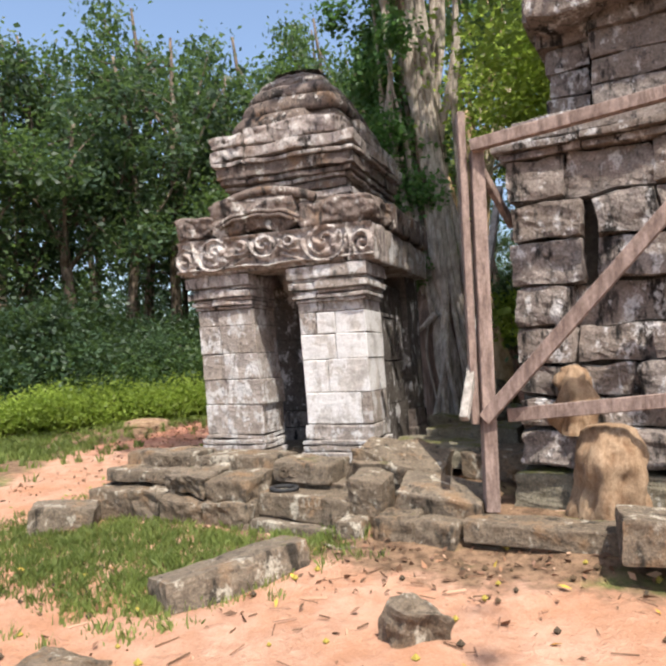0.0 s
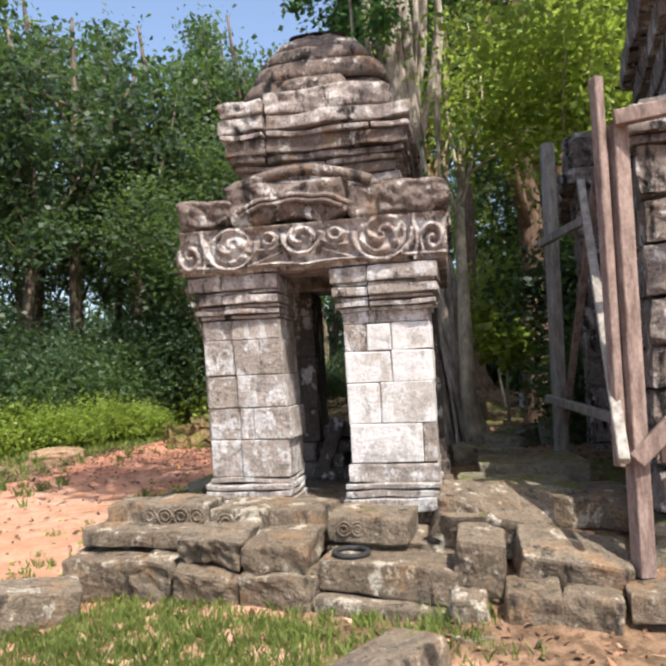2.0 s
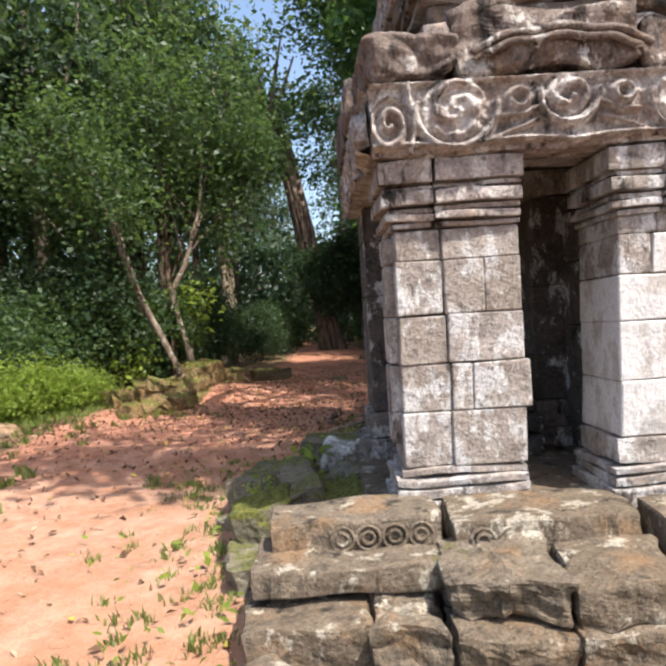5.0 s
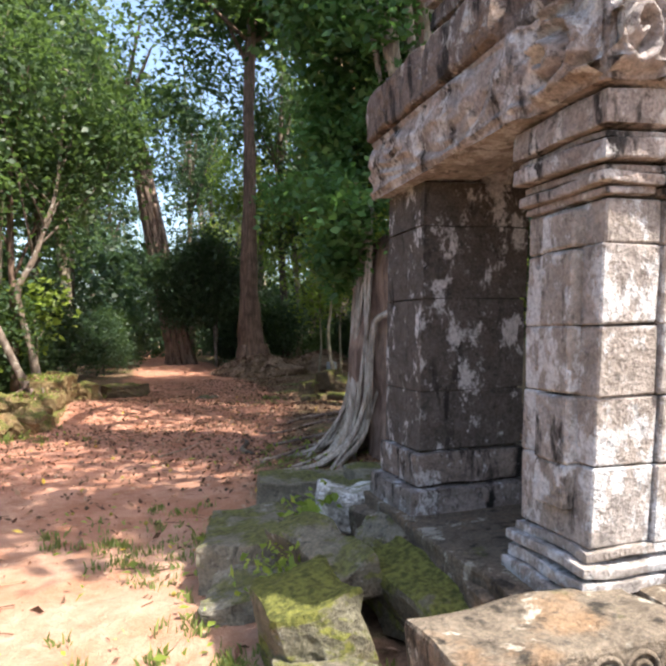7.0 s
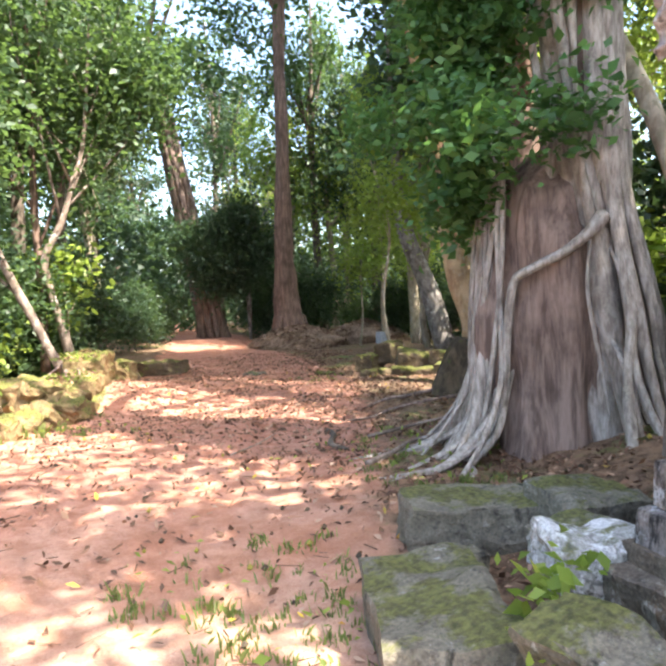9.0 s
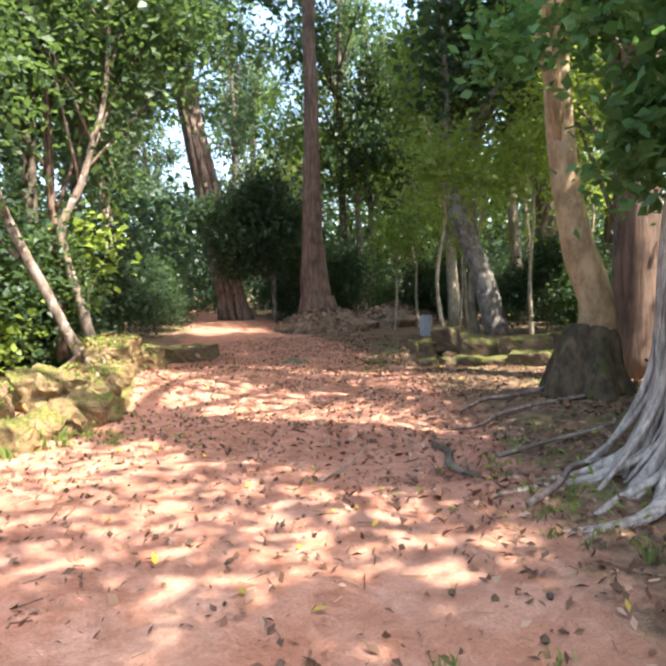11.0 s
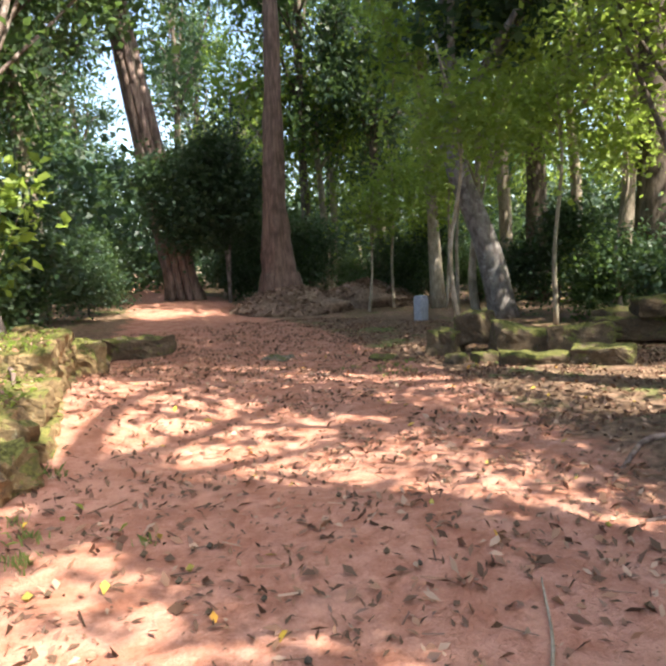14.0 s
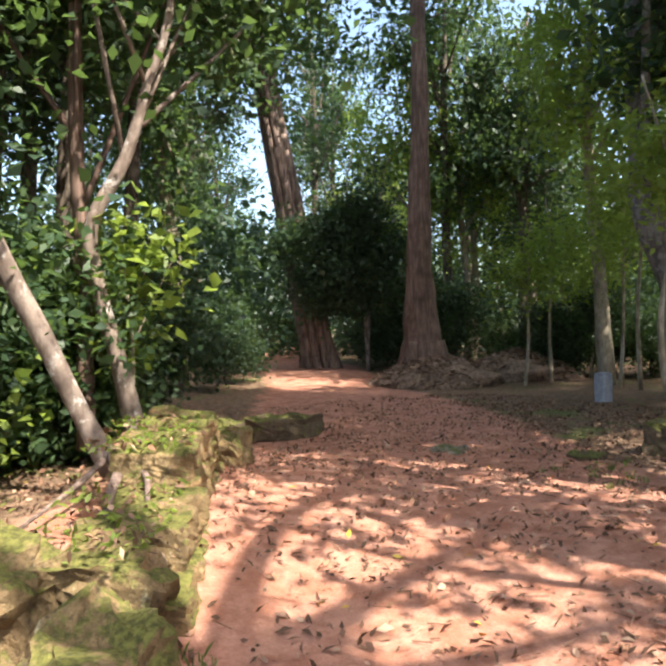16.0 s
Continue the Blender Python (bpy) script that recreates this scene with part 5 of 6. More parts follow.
grown_tree("weed_plant", (-1.18, 8.86, 0.36), [(0, 0, 0), (0.02, 0, 0.08), (0.03, 0.02, 0.18)], (0.008, 0.007, 0.004), M_PALEBARK, L_BRIGHT, "small broad leaved weed between mossy blocks", ((0.02, 0, 0.15), (0.14, 0.14, 0.12)), 62, 0.085, 60, 5, (0.08, 0.08, 0.06))
grown_tree("weed_plant", (-1.72, 8.42, 0.16), [(0, 0, 0), (0.02, 0, 0.1), (0.03, 0.02, 0.24)], (0.008, 0.007, 0.004), M_PALEBARK, L_BRIGHT, "leafy weed growing between mossy blocks", ((0.02, 0, 0.22), (0.16, 0.16, 0.13)), 63, 0.05, 140, 5, (0.08, 0.08, 0.06))
# the tall tree, its fig neighbour and the trees right of the path
tall = grown_tree("tall_tree", (10.6, 29.7, -0.25), [(0, 0, 0), (0.0, 0, 1.2), (-0.1, 0, 3.5), (0.05, 0, 8), (0.3, 0.2, 13), (1.0, 0.4, 19)], (0.86, 0.58, 0.36, 0.25, 0.22, 0.16), M_REDBARK, L_MID, "very tall straight red brown tree with a flared base", ((0.5, 0.3, 17), (4.0, 3.5, 2.5)), 54, 0.36, 6000, 10, (0.9, 0.9, 0.5), flute=5, sides=20, limb_from=0.82)
for k, a in enumerate((-30, -70, 200, 120, 20)):
    o = Vector((math.cos(radians(a)), math.sin(radians(a)), 0))
    pl = bend([o * 0.45 + Vector((0, 0, 1.3)), o * 0.8 + Vector((0, 0, 0.5)), o * 1.5 + Vector((0, 0, 0.12)), o * 2.4 + Vector((0.2, 0, 0.02))], 5)
    part("buttress_root", tube(pl, [0.2 * (1 - 0.8 * i / (len(pl) - 1)) for i in range(len(pl))], 7, 0.2, k), M_REDBARK, tall, smooth=True)
fig_far = strangler("distant_fig", (8.9, 33.0, 0.15), 0.34, 11.5, (-2.0, 0.5), 20, 8, "old fig of many fused roots leaning over the path", M_DARKBARK, M_CORETRUNK, 0.10, 0.35)
bare = thing("bare_shrub", (10.1, 32.0, 0.1), "leafless pale shrub with crooked branches beside the fig", "shrub")
_rng = np.random.default_rng(32)
for k in range(9):
    a = math.tau * k / 9
    way = (math.cos(a) * 0.55, math.sin(a) * 0.5, 1.0)
    pl = bend([(0, 0, 0)] + limb_path(_rng, (0.1 * math.cos(a), 0.1 * math.sin(a), 2.6 + 0.25 * (k % 4)), way, 3.4 + 0.5 * (k % 3), 0.0, 5, 0.32), 3)
    part("branch", tube(pl, [0.05 * (1 - 0.8 * i / (len(pl) - 1)) for i in range(len(pl))], 6, 0.2, k), M_GREYBARK, bare, smooth=True)
    for q in (9, 12):
        tw = bend(limb_path(_rng, pl[q], (math.cos(a + 1.2 * (q - 10)), math.sin(a + 1.2 * (q - 10)), 0.4), 1.3, 0.1, 4, 0.4), 2)
        part("twig", tube(tw, [0.02 * (1 - 0.7 * i / (len(tw) - 1)) for i in range(len(tw))], 5, 0.2, k), M_GREYBARK, bare, smooth=True)
_rng = np.random.default_rng(33)
part("ivy", leaf_mesh("ivy", clumps(_rng, [(0.25 + 1.75 * a * math.cos(b), -1.35 - 0.8 * a * math.cos(b) + 0.4 * a * math.sin(3 * b), 3.65 + (1.6 - 0.35 * math.cos(2.3 * b)) * a * math.sin(b)) for a, b in ((r ** 0.5 * (0.85 + 0.35 * math.sin(5 * q + 1)), q) for r, q in zip(_rng.random(110), _rng.uniform(0, math.tau, 110)))], (0.42, 0.42, 0.40), 34000), 0.14, _rng, 0.35), L_DARK, fig_far, "dark mass of creeper leaves")
part("crown", leaf_mesh("crown", clumps(_rng, [(-2.6 + 2.4 * _rng.normal(), 0.6 + 1.8 * _rng.normal(), 11.6 + 2.0 * _rng.normal()) for _ in range(40)], (0.7, 0.7, 0.5), 9000), 0.26, _rng, 0.4), L_MID, fig_far)
for k in range(6):
    a = math.tau * k / 6
    pl = bend([(-2.6, 0.5, 9.2), (-2.9 + math.cos(a) * 1.0, 0.6 + math.sin(a) * 1.0, 11.4), (-3.2 + math.cos(a) * 2.4, 0.6 + math.sin(a) * 2.0, 14.2)], 4)
    part("limb", tube(pl, [0.22 * (1 - 0.8 * i / (len(pl) - 1)) for i in range(len(pl))], 7, 0.1, k), M_CORETRUNK, fig_far, smooth=True)
dead = grown_tree("stump_tree", (3.35, 13.5, 0.25), [(0, 0, 0.1), (0.1, -0.06, 0.9), (-0.06, 0.06, 1.7), (-0.17, 0.14, 2.6), (-0.2, 0.2, 3.6), (-0.3, 0.3, 6.5)], (0.23, 0.185, 0.16, 0.145, 0.14, 0.10), M_YELLOWBARK, L_MID, "yellow brown tree rising from a dark mossy stump", ((0.2, 0.2, 10.2), (2.2, 2.0, 1.2)), 55, 0.22, 1500, 8)
part("stump", tube(bend([(0, 0, -0.05), (0, -0.02, 0.22), (0.05, -0.04, 0.52), (0.1, -0.05, 0.75)], 4), [0.60, 0.55, 0.50, 0.46, 0.42, 0.39, 0.36, 0.335, 0.315, 0.295, 0.275, 0.25, 0.20], 30, 0.65, 4, 7), M_STUMP, dead, "dark hollow stump", smooth=True)
grown_tree("dark_trunk_tree", (5.35, 14.05, 0.1), [(0, 0, 0), (0.0, 0, 2.0), (0.05, 0.0, 4), (0.1, 0.1, 10.5)], (0.36, 0.27, 0.24, 0.2), M_REDBARK, L_MID, "thick dark trunk behind the stump tree", ((0.3, 0.2, 11.2), (2.2, 2.0, 1.2)), 56, 0.24, 3200, 8)
grown_tree("blotched_tree", (10.35, 20.85, 0.0), [(0, 0, 0), (-0.25, 0.25, 1.6), (-0.7, 0.7, 3.3), (-0.78, 0.85, 4.6), (-0.8, 0.9, 7.5)], (0.34, 0.26, 0.25, 0.2, 0.14), M_GREYBARK, L_DARK, "crooked blotched grey tree", ((-1.2, -0.8, 8.2), (2.4, 2.2, 1.8)), 57, 0.24, 5000, 8)
grown_tree("twin_tree", (10.5, 21.7, 0.0), [(0, 0, 0), (-0.2, 0, 1.0), (-0.1, -0.1, 3), (0.1, 0, 7)], (0.12, 0.09, 0.07, 0.04), M_PALEBARK, L_BRIGHT, "slender pale tree beside a crooked one", ((0, 0, 6.4), (1.9, 1.9, 1.8)), 58, 0.14, 3000, 8)
grown_tree("path_tree", (8.6, 16.3, 0.1), [(0, 0, 0), (-0.05, 0, 1.0), (0.1, 0.1, 2.0), (0.15, 0.1, 3.4), (0.5, 0.2, 7)], (0.16, 0.13, 0.12, 0.09, 0.05), M_DARKBARK, L_BRIGHT, "thin dark tree behind fallen blocks", ((0.4, 0.2, 6.0), (2.2, 2.0, 1.9)), 59, 0.13, 3800, 9)

# ---- the forest: a few kinds of tree, repeated ----
KINDS = []
for k, (h, r, leaf, bark, size, n) in enumerate(((9.0, 2.4, L_DARK, M_DARKBARK, 0.15, 6500), (11.5, 2.8, L_MID, M_DARKBARK, 0.17, 5500), (8.0, 2.2, L_MID, M_PALEBARK, 0.14, 7000), (12.5, 2.6, L_DARK, M_DARKBARK, 0.18, 5500), (10.0, 2.4, L_DRY, M_PALEBARK, 0.15, 6500), (9.5, 2.4, L_BRIGHT, M_PALEBARK, 0.14, 7000))):
    t = grown_tree("forest_tree", (60 + 8 * k, -60, 0), [(0, 0, 0), (0.2 * (-1) ** k, 0.1, h * 0.25), (0.35 * (-1) ** k, -0.1, h * 0.55), (0.1, 0.2, h * 0.9)], (0.2, 0.15, 0.11, 0.04), bark, leaf, ("leafy dark green forest tree with slender trunk", "tall mid green forest tree", "pale stemmed forest tree with light leaves", "tall dark crowned forest tree", "greyish dry leaved forest tree", "sunlit yellow green forest tree with pale stem")[k], ((0, 0, h * 0.62), (r, r, h * 0.36)), 100 + k, size, n, 16, (0.36, 0.36, 0.24), "forest trees")
    KINDS.append(t)
BUSHES = []
for k, (h, r, leaf, size, n) in enumerate(((2.6, 1.3, L_DARK, 0.10, 8000), (2.0, 1.2, L_MID, 0.09, 8000), (1.1, 0.9, L_BRIGHT, 0.09, 3500))):
    t = grown_tree("shrub", (60 + 8 * k, -70, 0), [(0, 0, 0), (0.05, 0.05, h * 0.4), (0.1, 0, h * 0.8)], (0.04, 0.03, 0.015), M_DARKBARK, leaf, ("dense dark green forest shrub", "leafy green undergrowth shrub", "low bright green weed bush")[k], ((0, 0, h * 0.5), (r, r, h * 0.5)), 120 + k, size, n, 10, (0.3, 0.3, 0.25), "forest shrubs")
    BUSHES.append(t)


def plant(kind, x, y, s, turn, sink=0.05, tall=1.0):
    m = pose(x, y, ground_z(x, y) - sink, 0, 0, turn)
    ob = copy_thing(kind, m)
    ob.scale = (s, s, s * tall)
    return ob


frng = random.Random(77)
TREES = []
# the left wood edge and its depth
for k in range(25):
    t = k / 24
    x = -10.5 + 10.0 * t + frng.uniform(-0.7, 0.7)
    y = 15.0 + 9.5 * t + frng.uniform(-0.8, 0.8) + (0, 3.2, 6.5)[k % 3]
    if x < -4.5 and k % 3 == 1:
        continue
    TREES.append((x, y))
for k in (2, 5, 7, 8):
    TREES.append((-17 + 1.1 * k + frng.uniform(-0.6, 0.6), 12.5 + 1.5 * k + frng.uniform(-1, 1) + 3))
# along the far left side of the path and its end
for x, y in ((1.2, 26.0), (0.4, 28), (3.4, 30.5), (4.6, 35), (2.0, 34), (6.0, 40), (9.5, 47), (7.0, 45), (12, 52), (3.5, 42), (22, 58), (17, 62), (25, 52), (19, 49), (14, 42.5), (18.5, 33.5), (20.5, 38.5)):
    TREES.append((x, y))
TREES.extend(((-1.3, 22.8), (-3.6, 23.6)))
# right of the path
for x, y in ((13.5, 26), (15.5, 24.5), (14.5, 20), (17, 22.5), (19, 27), (17, 31), (14, 35), (18, 36), (21, 33), (22, 24), (24, 29), (12, 17.5), (14.5, 15.5), (17.5, 18.5), (13.5, 12), (16, 40), (23, 40), (20, 45), (20, 15), (17, 12),
     (9.6, 11.2), (9.0, 8.6), (9.5, 7.0), (12, 9), (15, 28.2 + 5)):
    TREES.append((x + frng.uniform(-0.3, 0.3), y + frng.uniform(-0.3, 0.3)))
for k, (x, y) in enumerate(TREES):
    plant(KINDS[5 if k > 42 and k % 3 else (0, 1, 3, 0, 1)[(k * 7 + k // 5) % 5] if k < 26 else (k * 7 + k // 5) % 5], x, y, frng.uniform(0.8, 1.25), frng.uniform(0, 360), 0.05, (0.96, 1.24)[k % 2] if x < -4.8 and y < 26 else 1.15 if k < 18 else 1.4 if k < 39 else 1.3)
SHRUBS = []
for k in range(46):
    t = k / 45
    SHRUBS.append((-9.5 + 9.0 * t + frng.uniform(-0.5, 0.5), 14.0 + 8.0 * t + frng.uniform(-0.5, 0.5) + (0, 1.2)[k % 2]))
for k in range(26):
    t = k / 25
    SHRUBS.append((11.8 + 8 * t + frng.uniform(-1, 1), 30.5 - 16 * t + frng.uniform(-1, 1) + (0, 2.5)[k % 2]))
for x, y in ((1.0, 24.6), (1.3, 27.0), (3.2, 29.5), (4.8, 31), (5.5, 33.5), (7.5, 38), (9.8, 42), (13, 36), (12.4, 33.2), (15, 47), (6.4, 11.0), (7.0, 10.2), (5.0, 9.8), (4.7, 10.8), (7.9, 11.8), (6.8, 9.2), (3.9, 9.0), (8.6, 14.0), (10.5, 16.8), (11.2, 18.6), (11.8, 20.4)):
    SHRUBS.append((x, y))
for k, (x, y) in enumerate(SHRUBS):
    if 46 <= k < 72 and (k % 3 == 1 or 8 < x < 16.5 and 21 < y < 31):
        continue
    plant(BUSHES[1 if 36 < k < 46 else 2 if 46 <= k < 72 and k % 3 == 0 else (0, 1, 0, 1, 0)[k % 5]], x, y, frng.uniform(0.8, 1.3) * (1.9 if 46 <= k < 72 and k % 3 == 0 else 1.0), frng.uniform(0, 360))
for k in range(13):
    plant(BUSHES[k % 2], 12.6 + 0.75 * k + frng.uniform(-0.4, 0.4), 33.4 - 0.85 * k + frng.uniform(-0.4, 0.4), frng.uniform(1.0, 1.4), 70 * k)
for k in range(16):
    plant(BUSHES[2], -8.0 + 0.36 * k + frng.uniform(-0.2, 0.2), 13.0 + 0.28 * k + frng.uniform(-0.2, 0.2), frng.uniform(0.5, 0.9), 40 * k)
for k, (x, y) in enumerate(((14.8, 33.2), (16.4, 31.0))):
    plant(KINDS[(1, 0)[k]], x, y, 1.15, 70 * k, 0.05, 1.35)
for ob in (*KINDS, *BUSHES):
    for c in (*ob.children_recursive, ob):
        bpy.data.objects.remove(c)
# distant woods closing the view
_rng = np.random.default_rng(35)
ang = _rng.uniform(radians(5), radians(165), 900)
dist = _rng.uniform(44, 66, 900)
mids = np.stack([np.cos(ang) * dist, 14 + np.sin(ang) * dist, _rng.uniform(0.5, 8, 900) * (0.6 + 0.4 * _rng.random(900))], -1)
tagged(part("far_woods", leaf_mesh("far_woods", clumps(_rng, mids, (1.2, 1.2, 0.9), 22000), 0.7, _rng, 0.3), L_DARK), "distant wall of dense green forest", "woods", kind="stuff")
ang = _rng.uniform(radians(15), radians(165), 900)
dist = _rng.uniform(30, 46, 900)
mids = np.stack([np.cos(ang) * dist, 10 + np.sin(ang) * dist, _rng.uniform(0.2, 7.0, 900)], -1)
tagged(part("thicket", leaf_mesh("thicket", clumps(_rng, mids, (1.0, 1.0, 0.7), 70000), 0.4, _rng, 0.3), L_DARK), "dim thicket of undergrowth inside the forest", "undergrowth", kind="stuff")
# slender saplings on the right
for k, (x, y, h) in enumerate(((13.7, 27.6, 5.5), (12.2, 27.2, 4.0), (15.2, 27.0, 5.0), (11.9, 23.4, 6.0), (12.8, 24.6, 5.0), (10.8, 18.4, 4.5), (9.4, 19.0, 5.0), (16.5, 28.5, 4.5), (7.3, 19.6, 5.0))):
    a = 0.25 * math.sin(k * 2.1)
    grown_tree("sapling", (x, y, ground_z(x, y) - 0.03), [(0, 0, 0), (a, 0.05, h * 0.3), (a * 0.3, -0.1, h * 0.65), (a * 2, 0.1, h)], (0.055, 0.04, 0.03, 0.015), M_PALEBARK, L_BRIGHT, "slender pale sapling in the forest", ((a, 0, h * 0.75), (1.0, 1.0, 1.2)), 200 + k, 0.13, 1600, 6, (0.4, 0.4, 0.3), "forest saplings")

# tall unseen shade trees, added to dapple the start of the walk
for k, (x, y, cx, cy, cz, ax, ay, az, n) in enumerate(((6.6, 3.0, -5.8, 3.3, 9.6, 2.9, 2.2, 0.6, 9500), (-7.0, -3.5, 5.0, -4.0, 10.5, 3.2, 1.8, 0.8, 2600), (5.0, -6.0, -3.0, 0.0, 11.5, 3.4, 1.6, 0.8, 2600))):
    grown_tree("shade_tree", (x, y, 0), [(0, 0, -0.05), (0.1, 0, 3.0), (cx * 0.15, cy * 0.1, 6.0), (cx * 0.5, cy * 0.5, 9.0)], (0.34, 0.26, 0.22, 0.12), M_GREYBARK, L_MID, "tall unseen forest tree added to shade the clearing", ((cx, cy, cz), (ax, ay, az)), 300 + k, 0.22, n, 18 if k == 0 else 9, (0.5, 0.5, 0.25))

# Added tree: crown kept above the view, there to shade the far path.
grown_tree("canopy_tree", (12.6, 14.0, 0), [(0, 0, -0.05), (-0.1, 0, 4.0), (-0.6, 0.3, 8.0), (-2.6, 1.2, 12.5)], (0.34, 0.26, 0.22, 0.12), M_DARKBARK, L_MID, "very tall added tree, its unseen crown shading the path", ((-4.9, 1.8, 13.6), (3.6, 2.8, 0.9)), 310, 0.24, 14000, 16, (0.6, 0.6, 0.3), limb_from=0.75)

# More added crowns out of view, shading the path's end and the creeper.
for k, (x, y, cx, cy, cz, ax, ay) in enumerate(((15.5, 20.0, -4.8, 1.8, 14.2, 3.4, 2.8), (16.5, 24.0, -5.4, 2.0, 15.5, 3.2, 2.6), (11.6, 18.2, -6.6, 1.0, 14.5, 2.6, 3.0))):
    grown_tree("canopy_tree", (x, y, 0), [(0, 0, -0.05), (-0.1, 0, 4.5), (cx * 0.1, cy * 0.1, cz * 0.6), (cx * 0.5, cy * 0.5, cz * 0.9)], (0.36, 0.28, 0.22, 0.12), M_DARKBARK, L_MID, "very tall added tree, its unseen crown shading the path", ((cx, cy, cz), (ax, ay, 0.9)), 320 + k, 0.3, (9000, 8000, 8000)[k], 14, (0.55, 0.55, 0.3), "canopy trees", limb_from=0.75)

# ---- ground cover ----
def scatter(rng, n, x0, x1, y0, y1, keep):
    p = np.stack([rng.uniform(x0, x1, n), rng.uniform(y0, y1, n)], -1)
    k = keep(p[:, 0], p[:, 1])
    return p[rng.random(n) < k]


_rng = np.random.default_rng(61)


def near_blocked(x, y):
    q = np.array(PAV.inverted() @ Matrix.Identity(4))
    u = q[0, 0] * x + q[0, 1] * y + q[0, 3]
    v = q[1, 0] * x + q[1, 1] * y + q[1, 3]
    return ((u > -0.3) & (u < 2.1) & (v > -0.9) & (v < 2.1)).astype(float)


def litter_density(x, y):
    d = 0.15 + 0.75 * (1 - soil_at(x, y))
    d = d * (0.5 + 0.5 * np.clip((y - 6) / 8, 0, 1)) + 0.42 * np.clip((y - 10.5) / 4, 0, 1)
    d = d + 1.0 * np.exp(-((x - 1.5) ** 2 + (y - 12.4) ** 2) / 3.0)
    return np.clip(d, 0, 1) * (1 - near_blocked(x, y))


def patches(x, y, scale, seed):
    return np.array([noise.noise(Vector((a * scale, b * scale, seed))) for a, b in zip(x, y)])


p = scatter(_rng, 120000, -4, 9, 2.4, 26, litter_density)
p = p[patches(p[:, 0], p[:, 1], 1.6, 3.0) + 0.35 * patches(p[:, 0], p[:, 1], 5.0, 8.0) > _rng.normal(-0.12, 0.2, len(p))]
c = np.column_stack([p, ground_at(p[:, 0], p[:, 1]) + 0.014])
tagged(part("leaf_litter", leaf_mesh("leaf_litter", c, 0.034, _rng, 0.66, 1.3, 0.8), M_LITTER), "dry brown fallen leaves scattered on the sand", "leaves", kind="stuff")
p = scatter(_rng, 26000, -4, 8, 2.6, 24, litter_density)
p = p[patches(p[:, 0], p[:, 1], 1.3, 5.0) > _rng.normal(0.0, 0.2, len(p))]
c = np.column_stack([p, ground_at(p[:, 0], p[:, 1]) + 0.022])
tagged(part("curled_leaves", leaf_mesh("curled_leaves", c, 0.052, _rng, 0.45, 1.35, 0.5), M_LITTER), "larger curled dead leaves lying in drifts", "leaves", kind="stuff")
p = scatter(_rng, 500, -4, 6, 2.4, 20, lambda x, y: 0.5 * (1 - near_blocked(x, y)))
c = np.column_stack([p, ground_at(p[:, 0], p[:, 1]) + 0.02])
tagged(part("yellow_leaves", leaf_mesh("yellow_leaves", c, 0.05, _rng, 0.8, 1.3, 0.4), M_YELLOWLEAF), "scattered yellow fallen leaves on the ground", "leaves", kind="stuff")


def grass_mesh(name, pts, height, rng, width=0.008, lean=0.5):
    heads = pts[rng.integers(0, len(pts), max(2, len(pts) // 16))]
    pts = heads[rng.integers(0, len(heads), len(pts))] + rng.normal(size=pts.shape) * 0.035
    n = len(pts)
    z = ground_at(pts[:, 0], pts[:, 1]) - 0.005
    a = rng.uniform(0, math.tau, n)
    h = height * rng.uniform(0.4, 1.3, n)
    o = rng.normal(size=(n, 2)) * lean * h[:, None] * 0.6
    v = np.empty((n, 4, 3), dtype=np.float32)
    dx, dy = np.cos(a) * width, np.sin(a) * width
    v[:, 0] = np.column_stack([pts[:, 0] - dx, pts[:, 1] - dy, z])
    v[:, 1] = np.column_stack([pts[:, 0] + dx, pts[:, 1] + dy, z])
    v[:, 2] = np.column_stack([pts[:, 0] + o[:, 0] * 0.4 + dx * 0.8, pts[:, 1] + o[:, 1] * 0.4 + dy * 0.8, z + h * 0.65])
    v[:, 3] = np.column_stack([pts[:, 0] + o[:, 0], pts[:, 1] + o[:, 1], z + h])
    me = bpy.data.meshes.new(name)
    me.vertices.add(n * 4)
    me.vertices.foreach_set("co", v.reshape(-1))
    me.loops.add(n * 4)
    me.loops.foreach_set("vertex_index", np.arange(n * 4, dtype=np.int32))
    me.polygons.add(n)
    me.polygons.foreach_set("loop_start", np.arange(0, n * 4, 4, dtype=np.int32))
    me.update(calc_edges=True)
    return me


def patch_density(spots):
    def f(x, y):
        d = np.zeros(np.shape(x))
        for cx, cy, r, w in spots:
            d = d + w * np.exp(-((x - cx) ** 2 + (y - cy) ** 2) / (r * r))
        return np.clip(d, 0, 1) * (1 - near_blocked(x, y))
    return f


LAWN = [(-1.45, 4.75, 0.55, 1.0), (-1.2, 4.3, 0.35, 1.0), (-2.1, 5.1, 0.6, 0.9), (-1.9, 5.8, 0.5, 0.6), (-3.2, 5.6, 0.8, 0.5), (-0.9, 5.1, 0.5, 0.7), (-0.2, 5.0, 0.3, 0.5)]
p = scatter(_rng, 95000, -4, 0.6, 3.4, 7, patch_density(LAWN))
tagged(part("grass_patch", grass_mesh("grass_patch", p, 0.065, _rng, 0.005), L_GRASS), "bright green tuft grass between fallen blocks", "grass", kind="stuff")
BANK = [(-6.5, 11.5, 1.6, 0.9), (-5.5, 13.5, 1.2, 0.9), (-4.6, 15.2, 1.0, 0.8), (-3.6, 16.6, 0.9, 0.7), (-5.0, 11.2, 0.8, 0.6), (-2.9, 14.8, 0.7, 0.35), (-8, 12, 2, 0.9), (-4.2, 10.5, 0.6, 0.35), (-2.2, 16.4, 0.8, 0.5)]
